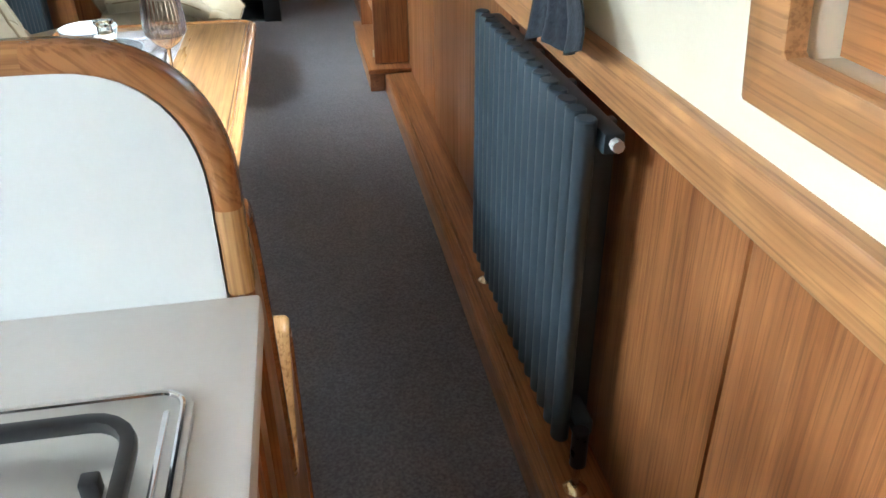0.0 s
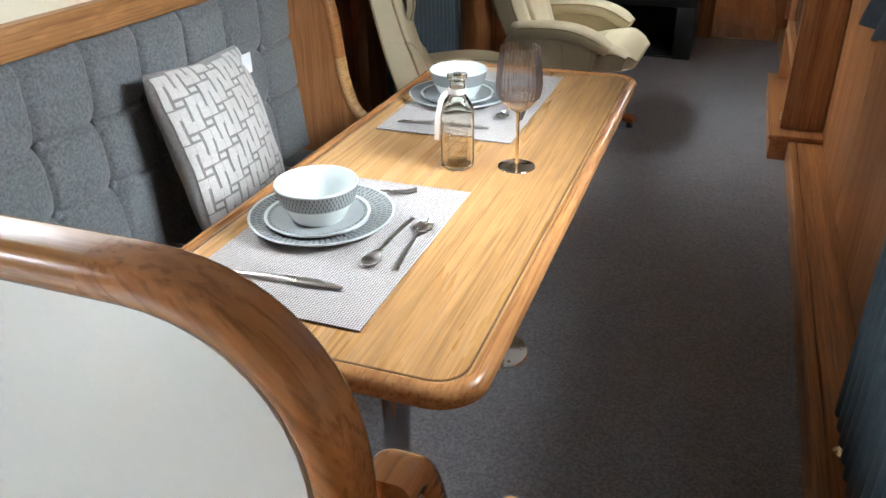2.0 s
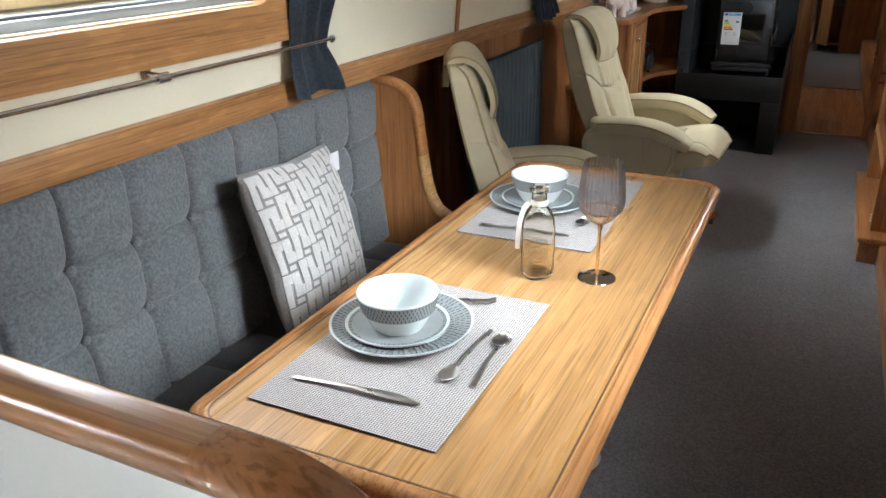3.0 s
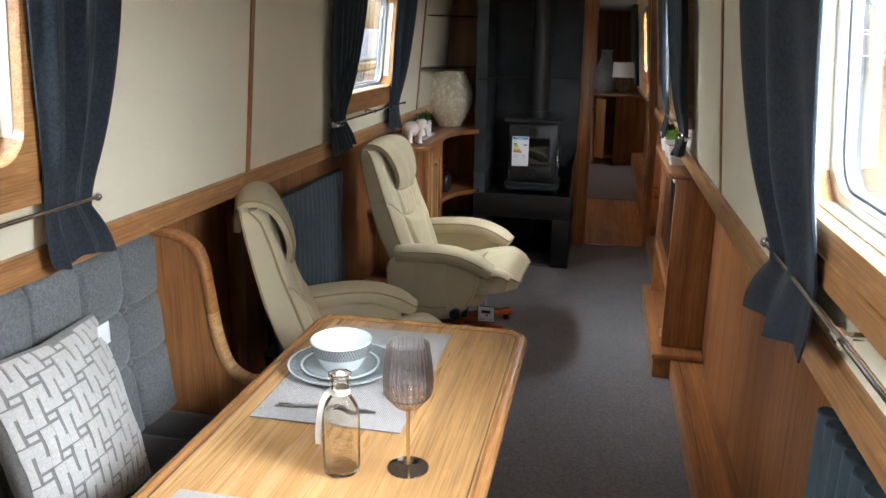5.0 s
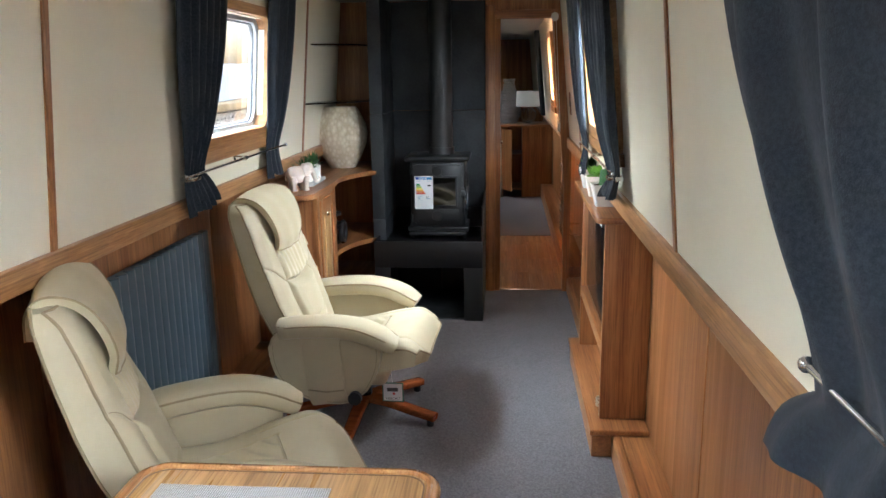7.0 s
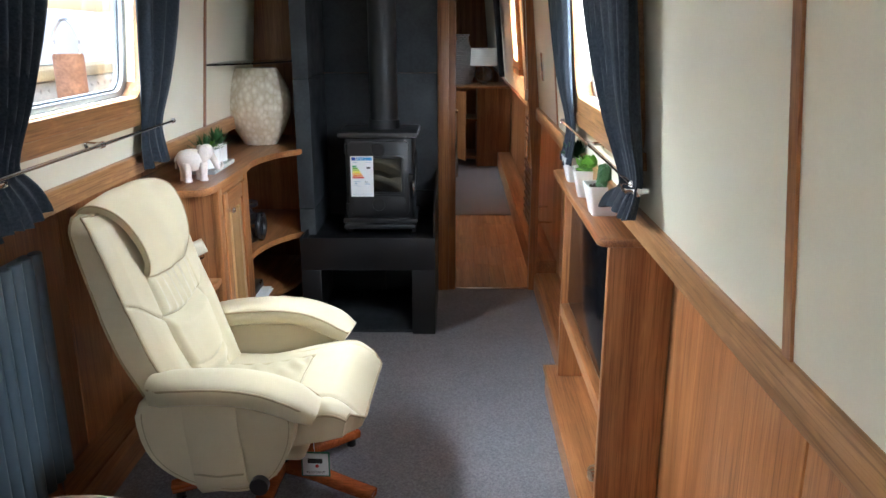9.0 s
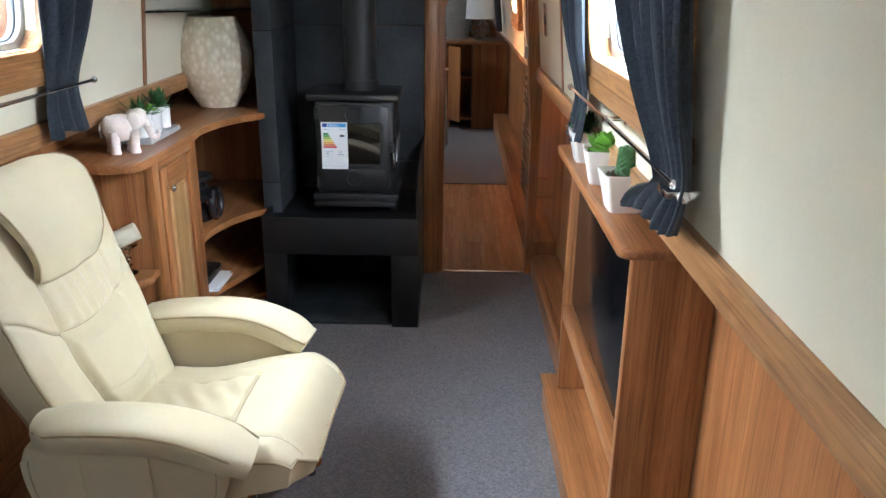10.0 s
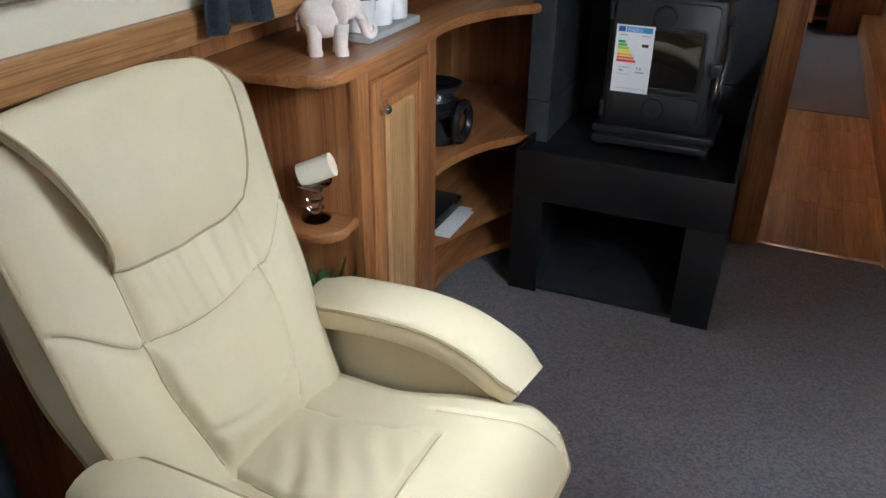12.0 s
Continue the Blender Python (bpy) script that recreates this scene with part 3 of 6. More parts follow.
for side, y in ((-1, 4.34), (1, 4.325)):
    clip = thing("curtain_clip", lean(side, y, 1.172, 0.06), "small chrome clip round a gathered curtain", "clip", "curtain clips")
    part("band", box(fresh(), *sorted((lean(side, y, 1.172, 0.075).x, lean(side, y, 1.172, 0.02).x)), y - 0.062, y + 0.0, 1.166, 1.180, 0.003), chrome, clip)
    part("knob", ball(fresh(), lean(side, y - 0.07, 1.173, 0.05), 0.011, seg=10), chrome, clip)

# ---- radiators ----
def radiator(side, y0, y1, n):
    r = thing("radiator", (side * 0.88, (y0 + y1) / 2, 0.1), "anthracite radiator of upright oval tubes, standing on the skirting ledge", "radiator", "radiators")
    step = (y1 - y0) / n
    for i in range(n):
        y = y0 + (i + 0.5) * step
        bm = fresh()
        o = [bm.verts.new((side * 0.866 + 0.019 * math.sin(a), y + 0.44 * step * math.cos(a), z)) for z in (0.20, 0.912) for a in [2 * math.pi * k / 14 for k in range(14)]]
        for k in range(14):
            bm.faces.new((o[k], o[(k + 1) % 14], o[14 + (k + 1) % 14], o[14 + k]))
        bm.faces.new(o[:14][::-1])
        bm.faces.new(o[14:])
        bmesh.ops.bevel(bm, geom=[e for f in bm.faces if len(f.verts) == 14 for e in f.edges], offset=0.003, segments=1, affect="EDGES")
        part("tube", bm, anthracite, r)
    for z in (0.245, 0.876):
        part("header", box(fresh(), *sorted((side * 0.885, side * 0.925)), y0 - 0.012, y1 + 0.01, z - 0.02, z + 0.02, 0.008), anthracite, r)
    for i in range(4):
        y = y0 + 0.09 + i * (y1 - y0 - 0.18) / 3
        part("back_tube", box(fresh(), *sorted((side * 0.905, side * 0.945)), y - 0.012, y + 0.012, 0.20, 0.885, 0.004), anthracite, r)
    part("vent_plug", cyl(fresh(), (side * 0.905, y0 - 0.012, 0.878), (side * 0.905, y0 - 0.030, 0.878), 0.011, 8), paper, r, "white metal vent plug")
    valve = part("valve", cyl(cyl(fresh(), (side * 0.89, y0 - 0.03, 0.17), (side * 0.89, y0 - 0.03, 0.26), 0.018, 14), (side * 0.89, y0 - 0.03, 0.245), (side * 0.89, y0 + 0.02, 0.245), 0.012, 12), black, r, "black thermostatic valve")
    for y in (y0 - 0.03, y1 - 0.03):
        part("pipe", cyl(fresh(), (side * 0.89, y, 0.1), (side * 0.89, y, 0.21), 0.0075, 12), chrome, r)
        part("collar", lathe(fresh(), [(0.0, 0.012), (0.012, 0.011), (0.020, 0.006), (0.027, 0.0), (0.0, 0.0)], (side * 0.89, y, 0.1), 20), brass, r, "bright pipe collar")
    return r


radiator(1, 1.525, 2.375, 16)
radiator(-1, 3.80, 4.665, 16)

# ---- galley end ----
unit = thing("galley_unit", (-0.3, 0.3, 0), "oak galley base unit under a stone worktop", "cabinet")
part("body", box(fresh(), -0.96, 0.325, BACK + 0.01, 0.975, 0, 0.968, 0.003), oak_z, unit)
solid("worktop", box(fresh(), -0.96, 0.357, BACK + 0.01, 0.968, 0.970, 1.0, 0.004), worktop_mat, "pale grey-beige stone galley worktop", "worktop")
hob = thing("gas_hob", (0.06, 0.58, 1.0), "brushed steel gas hob with black pan supports, set in the worktop", "hob")
bm = prism(fresh(), rounded(-0.22, 0.315, 0.32, 0.842, 0.02), "z", 1.001, 1.006, 0.002)
part("plate", bm, hob_steel, hob)
part("rim", sweep(fresh(), [(x, y, 1.007) for x, y in rounded(-0.21, 0.309, 0.33, 0.836, 0.018)], disc(0.0025, 8), closed=True), chrome, hob)
part("ridge", box(fresh(), 0.2955, 0.3005, 0.36, 0.815, 1.005, 1.009, 0.002), chrome, hob)
for y0, y1 in ((0.585, 0.797), (0.35, 0.565)):
    grate = part("pan_support", sweep(fresh(), [(x, y, 1.020) for x, y in rounded(-0.19, 0.283, y0, y1, 0.03, 5)], pill(0.011, 0.011, 0.003, 2), closed=True), black, hob, "black enamelled pan support")
    for x in (-0.185, 0.263):
        for y in (y0 + 0.05, y1 - 0.05):
            part("foot", box(fresh(), x - 0.006, x + 0.006, y - 0.006, y + 0.006, 1.005, 1.020, 0.002), black, grate)
    for x in (-0.08, 0.15):
        part("finger", box(fresh(), x - 0.05, x + 0.05, (y0 + y1) / 2 - 0.005, (y0 + y1) / 2 + 0.005, 1.014, 1.026, 0.002), black, grate)
        part("burner", lathe(fresh(), [(0.0, 0.02), (0.03, 0.02), (0.036, 0.014), (0.036, 0.006), (0.048, 0.005), (0.048, 0.0), (0, 0)], (x, (y0 + y1) / 2, 1.005), 28), iron, hob, "black burner cap")
    part("tray", prism(fresh(), rounded(0.03, 0.262, y0 + 0.01, y0 + 0.10, 0.02), "z", 1.004, 1.016, 0.003), black, grate)

screen_wall = thing("galley_partition", (-0.2, 1.0, 0), "low galley partition with a white panel and rounded oak capping", "partition", kind="structure")
out = [(-0.96, 0.99), (0.328, 0.99)] + [(0.328 - 0.10 + 0.10 * max(0.0, math.cos(a)) ** 0.85, 1.094 + 0.110 * math.sin(a) ** 0.85) for a in [radians(d) for d in range(0, 91, 9)]] + [(-0.96, 1.204)]
part("panel", prism(fresh(), out, "y", 0.969, 0.985), white, screen_wall, "glossy white panel")
part("back", box(fresh(), -0.96, 0.335, 0.987, 1.035, 0, 0.999), oak_z, screen_wall)
back = [(p, q) for p, q in out]
part("inner_panel", prism(fresh(), back, "y", 0.986, 1.004), oak_x, screen_wall)
section = pill(0.024, 0.038, 0.010, 4)
part("cap_post", sweep(fresh(), [(0.340, 0.985, 1.001), (0.340, 0.985, 1.082)], section, (0, 1, 0)), pale_oak, screen_wall, "pale oak block of the capping")
arc = [(0.340, 0.985, 1.082)] + [(0.340 - 0.112 + 0.112 * max(0.0, math.cos(radians(d))) ** 0.85, 0.985, 1.094 + 0.119 * math.sin(radians(d)) ** 0.85) for d in range(3, 91, 6)] + [(0.215, 0.985, 1.213)]
part("cap_corner", sweep(fresh(), arc, section, (0, 1, 0)), trim_oak, screen_wall, "bent dark oak corner of the capping")
part("cap_rail", sweep(fresh(), [(0.215, 0.985, 1.213), (-0.2, 0.985, 1.213), (-0.96, 0.985, 1.213)], section, (0, 1, 0)), wood("cap_oak", OAK_D, (0.5, 0.26, 0.1), "x", 0.2), screen_wall)
part("post", box(fresh(), 0.296, 0.330, 0.97, 1.045, 0, 0.969, 0.006), oak_z, screen_wall)

# ---- dinette ----
def bench_end(pts, axis, a, b, name_at, label):
    """An S-shaped oak board with a rounded cap along its top edge."""
    e = thing("bench_end", name_at, label, "bench end", "bench ends")
    curve = smooth_path([(p, 0, q) for p, q in pts], 6)
    line = [(v.x, v.z) for v in curve]
    board = [(line[0][0], 0.0)] + line + [(line[-1][0], 0.0)]
    part("board", prism(fresh(), board, axis, a, b), oak_z, e)
    mid = (a + b) / 2
    w = abs(b - a) + 0.010
    path = [Vector((p, mid, q)) if axis == "y" else Vector((mid, p, q)) for p, q in line]
    up = (0, 1, 0) if axis == "y" else (1, 0, 0)
    third = len(path) * 2 // 5
    for k, (i, j, m) in enumerate(((0, third, cap_dark), (third, third * 2, cap_pale), (third * 2, len(path) - 1, cap_dark))):
        part("cap", sweep(fresh(), path[i:j + 1], pill(0.026, w, 0.010, 4), up), m, e, "pale oak section of the cap" if k == 1 else "")
    return e


bench_end([(1.045, 1.035), (1.075, 1.03), (1.10, 0.99), (1.125, 0.90), (1.15, 0.74), (1.172, 0.60), (1.20, 0.565), (1.25, 0.59), (1.34, 0.665), (1.385, 0.675), (1.415, 0.64), (1.42, 0.50), (1.42, 0.1)], "x", 0.316, 0.344, (0.33, 1.25, 0), "oak S-shaped bench end with a rounded two-tone cap")
bench_end([(-0.96, 1.012), (-0.80, 1.012), (-0.72, 0.99), (-0.68, 0.94), (-0.662, 0.82), (-0.645, 0.70), (-0.61, 0.61), (-0.55, 0.575), (-0.48, 0.585), (-0.43, 0.57), (-0.42, 0.48), (-0.42, 0.1)], "y", 2.885, 2.92, (-0.7, 2.9, 0), "oak S-shaped bench end with a knot and a rounded cap")

bench = thing("dinette_bench", (-0.7, 1.95, 0), "L-shaped dinette bench with an oak base and grey upholstery", "bench")
part("base", box(fresh(), -0.96, -0.46, 1.04, 2.884, 0, 0.40, 0.003), oak_y, bench)
part("base_return", box(fresh(), -0.46, 0.297, 1.04, 1.42, 0, 0.40, 0.003), oak_x, bench)


def pad(x0, x1, y0, y1, z0, z1, nu, nv, depth=0.012):
    """A seat pad with stitched squares."""
    def f(u, v):
        edge = min(u, 1 - u, v, 1 - v)
        q = abs(math.sin(math.pi * nu * u)) ** 0.4 * abs(math.sin(math.pi * nv * v)) ** 0.4
        drop = 0.03 * max(0, 1 - edge / 0.04) ** 2
        return (x0 + (x1 - x0) * u, y0 + (y1 - y0) * v, z1 - drop + depth * (q - 1))
    bm = sheet(fresh(), f, 12 * nu, 12 * nv)
    box(bm, x0, x1, y0, y1, z0, z1 - 0.034)
    return bm


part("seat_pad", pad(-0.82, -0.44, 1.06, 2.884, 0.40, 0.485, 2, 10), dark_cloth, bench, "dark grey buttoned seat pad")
part("seat_pad", pad(-0.435, 0.296, 1.06, 1.56, 0.40, 0.485, 4, 3), grey_cloth, bench, "grey seat pad")
COLS = [1.17 + 0.1725 * k for k in range(10)]
ROWS = [0.68, 0.837]


def tuft(u, v):
    y, z = 1.06 + 1.822 * u, 0.485 + 0.527 * v
    k = (y - COLS[0]) / 0.1725
    seam_y = abs(math.sin(math.pi * k)) ** 0.32 - 1.1 * math.exp(-((k - round(k)) * 0.1725 / 0.0055) ** 2)
    kz = (z - ROWS[0]) / 0.157
    seam_z = abs(math.sin(math.pi * kz)) ** 0.32 - 1.1 * math.exp(-((kz - round(kz)) * 0.157 / 0.005) ** 2) if -0.6 < kz < 1.6 else 1.0
    button = sum(math.exp(-((y - c) ** 2 + (z - r) ** 2) / 0.0007) for c in COLS for r in ROWS)
    edge = min(1.0, (1 - v) / 0.06) ** 0.5
    lump = 0.006 * noise.noise(Vector((y * 6, z * 6, 0.3)))
    out = -0.020 + 0.012 * seam_y + 0.008 * seam_z - 0.014 * button + lump - 0.02 * (1 - edge)
    return (-0.81 + out + 0.03 * (1 - v) ** 2, y, z)


back = part("back_cushion", sheet(fresh(), tuft, 420, 110, 0.09), grey_cloth, bench, "tufted grey wool back cushion", smooth=70)
for c in COLS:
    for r in ROWS:
        part("button", ball(fresh(), (-0.822, c, r), 0.011, (0.55, 1, 1), 12), grey_cloth, back)

table = thing("dining_table", (-0.04, 2.2, 0), "narrow light oak dinette table with rounded corners on steel pedestals", "table")
part("tabletop", prism(fresh(), rounded(-0.325, 0.243, 1.462, 2.95, 0.05), "z", 0.748, 0.777), table_oak, table)
lip = [(0.0, -0.018), (0.010, -0.018), (0.019, -0.012), (0.022, 0.0), (0.019, 0.010), (0.010, 0.0165), (0.002, 0.0165), (-0.002, 0.012), (-0.005, 0.0115), (-0.005, -0.012)]
part("edging", sweep(fresh(), [(x, y, 0.766) for x, y in rounded(-0.325, 0.243, 1.462, 2.95, 0.05, 8)], lip, closed=True), wood("edge_oak", (0.30, 0.13, 0.045), (0.52, 0.27, 0.11), "y", 0.2), table, "rounded oak lipping, slightly darker")
# Thin raised strip; the groove's shade is put into its dark colour.
part("inlay_groove", sweep(fresh(), [(x, y, 0.7772) for x, y in rounded(-0.315, 0.233, 1.472, 2.94, 0.045, 8)], [(0.0016, -0.001), (0.0016, 0.0006), (-0.0016, 0.0006), (-0.0016, -0.001)], closed=True), wood("groove_shade_oak", (0.10, 0.04, 0.014), (0.18, 0.08, 0.03), "y", 0.4), table, "dark strip inside the lipping, groove shade put into its colour")
for y in (1.86, 2.60):
    ped = part("pedestal", cyl(fresh(), (-0.04, y, 0.01), (-0.04, y, 0.75), 0.029, 28), chrome, table, "polished steel pole")
    part("floor_plate", lathe(fresh(), [(0, 0.012), (0.03, 0.012), (0.095, 0.006), (0.1, 0.0), (0, 0)], (-0.04, y, 0.001), 40), chrome, ped)
    for k in range(6):
        a = k * math.pi / 3 + 0.3
        part("screw", ball(fresh(), (-0.04 + 0.075 * math.cos(a), y + 0.075 * math.sin(a), 0.009), 0.005, (1, 1, 0.5), 8), steel, ped)
    part("top_plate", box(fresh(), -0.14, 0.06, y - 0.1, y + 0.1, 0.738, 0.749, 0.003), steel, ped)

TT = 0.7775
def placemat(y0, y1):
    def f(u, v):
        return (-0.27 + 0.33 * u, y0 + (y1 - y0) * v, TT + 0.0035 + 0.001 * math.sin(5 * v + 3 * u) ** 2)
    return solid("placemat", sheet(fresh(), f, 90, 30, 0.002), mat_weave, "pale grey woven placemat lying on the table", "placemat", "placemats")


def dish(name, r, h, at, label, rim=None):
    d = thing(name, at, label, name.split("_")[-1], "table settings")
    foot = r * 0.6
    part("body", lathe(fresh(), [(0, 0.004), (foot * 0.95, 0.004), (r * 0.97, h - 0.001), (r, h), (r * 0.985, h - 0.004), (foot, 0.0), (foot - 0.004, 0.0), (0, 0.001)], (0, 0, 0), 64), china, d, local=True)
    k0, k1 = (0.66, 0.965) if rim else (0.05, 0.95)
    def z_at(s):
        return 0.0046 + max(0.0, (s * r - foot * 0.95) / (r * 0.97 - foot * 0.95)) * (h - 0.005) + 0.0006
    bm = fresh()
    rnd = random.Random(int(r * 1000))
    rows = 4 if rim else 6
    for j in range(rows):
        s0 = k0 + (k1 - k0) * (j + 0.1) / rows
        s1 = k0 + (k1 - k0) * (j + 0.85) / rows
        n = int(70 * (0.35 + 0.65 * (s0 + s1) / 2)) + 10
        for i in range(n):
            a = 2 * math.pi * (i + 0.5 * (j % 2) + rnd.uniform(-0.15, 0.15)) / n
            w = 0.0011
            c, s = math.cos(a), math.sin(a)
            q = [(s0 * r * c - w * s, s0 * r * s + w * c, z_at(s0)), (s0 * r * c + w * s, s0 * r * s - w * c, z_at(s0)), (s1 * r * c + w * s, s1 * r * s - w * c, z_at(s1)), (s1 * r * c - w * s, s1 * r * s + w * c, z_at(s1))]
            bm.faces.new([bm.verts.new(p) for p in q])
    ob = part("dashes", bm, glaze_line, d, "dark dashed glaze pattern", local=True)
    tagged(ob, kind="stuff")
    if rim:
        part("glaze", lathe(fresh(), [(r * 0.64, z_at(0.64) - 0.0003), (r * 0.965, z_at(0.965) - 0.0003), (r * 0.965, z_at(0.965) - 0.001), (r * 0.64, z_at(0.64) - 0.001), (r * 0.64, z_at(0.64) - 0.0003)], (0, 0, 0), 64), china_grey, d, "grey glazed rim", local=True)
    else:
        part("glaze", lathe(fresh(), [(0, 0.0043), (foot * 0.95, 0.0043), (r * 0.94, z_at(0.94) - 0.0004), (r * 0.94, z_at(0.94) - 0.001), (0, 0.0035)], (0, 0, 0), 64), china_grey, d, "grey glazed face", local=True)
    return d


def bowl(at):
    b = thing("bowl", at, "white china bowl with a grey dashed band, on two plates", "bowl", "table settings")
    prof = [(0, 0.006), (0.036, 0.006), (0.05, 0.022), (0.064, 0.05), (0.0705, 0.074), (0.0725, 0.076), (0.074, 0.074), (0.068, 0.05), (0.054, 0.02), (0.042, 0.004), (0.042, 0.0), (0.037, 0.0), (0.035, 0.003), (0, 0.003)]
    part("body", lathe(fresh(), prof, (0, 0, 0), 64), china, b, local=True)
    part("band", lathe(fresh(), [(0.0662, 0.042), (0.0742, 0.0725), (0.0735, 0.0725), (0.0655, 0.042), (0.0662, 0.042)], (0, 0, 0), 64), china_grey, b, "grey glazed band", local=True)
    bm = fresh()
    for j in range(4):
        for i in range(64):
            a = 2 * math.pi * (i + 0.5 * (j % 2)) / 64
            h0, h1 = 0.044 + 0.007 * j, 0.0495 + 0.007 * j
            v = []
            for h, s in ((h0, -1), (h0, 1), (h1, 1), (h1, -1)):
                rr = 0.0662 + (h - 0.042) * 0.008 / 0.0305 + 0.0004
                v.append(bm.verts.new((rr * math.cos(a + s * 0.012), rr * math.sin(a + s * 0.012), h)))
            bm.faces.new(v)
    tagged(part("dashes", bm, glaze_line, b, "dark dashes on the band", local=True), kind="stuff")
    return b


def blade(name, pts, widths, at_z, label, bowl_at=None):
    """Flat cutlery along a line: (x, y) points with half widths."""
    c = thing(name, (pts[0][0], pts[0][1], at_z), label, name, "cutlery")
    path = smooth_path([(p[0], p[1], at_z + 0.003 + 0.004 * math.sin(math.pi * i / (len(pts) - 1))) for i, p in enumerate(pts)], 6)
    ws = [w for w in widths]
    def sec(t):
        k = t * (len(ws) - 1)
        i = min(int(k), len(ws) - 2)
        w = ws[i] + (ws[i + 1] - ws[i]) * (k - i)
        return [(w * math.cos(a), 0.0016 * math.sin(a)) for a in [2 * math.pi * n / 10 for n in range(10)]]
    part("handle", sweep(fresh(), path, sec), steel, c)
    return c


def spoon(tip, end, z):
    d = Vector((tip[0] - end[0], tip[1] - end[1], 0)).normalized()
    s = blade("spoon", [end, tuple((Vector((*end, 0)) * 0.5 + Vector((*tip, 0)) * 0.5).to_2d()), tuple((Vector((*tip, 0)) - d * 0.03).to_2d())], [0.006, 0.004, 0.0028], z, "polished steel spoon on the placemat")
    turn = Matrix.Rotation(math.atan2(d.y, d.x), 4, "Z")
    bm = fresh()
    sheet(bm, lambda u, v: turn @ Vector(((-0.027 + 0.054 * u), 0.0165 * math.sin(math.pi * min(1, max(0, u))) ** 0.6 * (2 * v - 1), 0.002 + 0.006 * ((2 * u - 1) ** 2 * 0.7 + (2 * v - 1) ** 2 * 0.6))) + Vector((tip[0], tip[1], z)), 14, 10, 0.001)
    part("bowl", bm, steel, s)
    return s


def fork(tip, end, z):
    t, e = Vector((*tip, 0)), Vector((*end, 0))
    d = (t - e).normalized()
    n = Vector((-d.y, d.x, 0))
    s = blade("fork", [end, tuple((t * 0.5 + e * 0.5).to_2d()), tuple((t - d * 0.045).to_2d())], [0.006, 0.004, 0.008], z, "polished steel fork on the placemat")
    for k in range(4):
        o = n * (k - 1.5) * 0.0058
        part("tine", sweep(fresh(), [t - d * 0.046 + o * 0.9 + Vector((0, 0, z + 0.003)), t - d * 0.02 + o + Vector((0, 0, z + 0.002)), t + o + Vector((0, 0, z + 0.007))], disc(0.0015, 6)), steel, s)
    return s


for dy, tilt in ((0.0, 0.0), (0.762, 0.004)):
    placemat(1.54 + dy * 1.03, 2.04 + dy * 1.1)
    z = TT + 0.0055
    dish("dinner_plate", 0.132, 0.018, (-0.155, 1.838 + dy, z), "wide white china plate with a grey dashed rim", True)
    dish("side_plate", 0.095, 0.015, (-0.157, 1.826 + dy, z + 0.0065), "smaller grey dashed plate stacked on a dinner plate")
    bowl((-0.152, 1.822 + dy, z + 0.0085))
    blade("knife", [(-0.234, 1.618 + dy), (-0.16, 1.622 + dy), (-0.115, 1.624 + dy), (-0.06, 1.628 + dy), (-0.012, 1.63 + dy)], [0.007, 0.005, 0.005, 0.0095, 0.003], z, "polished steel table knife on the placemat")
    spoon((-0.006, 1.725 + dy), (0.0, 1.89 + dy), z)
    spoon((0.032, 1.862 + dy), (0.043, 1.705 + dy), z)
    fork((-0.036, 2.002 + dy), (-0.15, 1.955 + dy), z)

bottle = thing("bottle", (-0.012, 2.172, TT), "small clear glass bottle with moulded ribs and a ribbon", "bottle")
outer = [(0, 0), (0.03, 0), (0.034, 0.0037), (0.035, 0.0184), (0.035, 0.1104), (0.033, 0.1288), (0.024, 0.1454), (0.0165, 0.1546), (0.0155, 0.184), (0.021, 0.1904), (0.021, 0.196)]
inner = [(0.0165, 0.196), (0.0125, 0.184), (0.0135, 0.1564), (0.02, 0.1426), (0.029, 0.127), (0.0312, 0.1104), (0.0312, 0.0184), (0.028, 0.0074), (0, 0.0064)]
part("glass", lathe(fresh(), outer + inner, (0, 0, 0), 60, 10, 0.012), bottle_glass, bottle, local=True)
part("ribbon", lathe(fresh(), [(0.0172, 0.157), (0.018, 0.158), (0.0178, 0.169), (0.0168, 0.169), (0.0168, 0.157)], (0, 0, 0), 32), lining_cloth, bottle, "cream ribbon round the neck", local=True)
part("ribbon_tail", sweep(fresh(), smooth_path([(-0.016, -0.006, 0.165), (-0.027, -0.018, 0.148), (-0.034, -0.024, 0.11), (-0.037, -0.024, 0.062)], 6), pill(0.010, 0.0012, 0.0004, 1), (0, 1, 0)), lining_cloth, bottle, local=True)
part("string_lights", sweep(fresh(), [(0.022 * math.cos(0.9 * k), 0.022 * math.sin(0.9 * k), 0.012 + 0.0011 * k) for k in range(60)], disc(0.0006, 5)), brass, bottle, "fine copper wire inside", local=True)

wine = thing("wine_glass", (0.107, 2.207, TT), "tall smoked ribbed wine glass with a bronze foot", "wine glass")
part("foot", lathe(fresh(), [(0, 0.008), (0.006, 0.008), (0.012, 0.004), (0.039, 0.0015), (0.040, 0.0), (0, 0)], (0, 0, 0), 40), plain("bronze_foot", (0.62, 0.54, 0.48), 0.12, 1.0, 0.03, 10.0, 0.0), wine, "mirror bronze foot", local=True)
part("stem", lathe(fresh(), [(0, 0.006), (0.005, 0.008), (0.0036, 0.02), (0.0034, 0.10), (0.005, 0.118), (0, 0.121)], (0, 0, 0), 20), brass, wine, local=True)
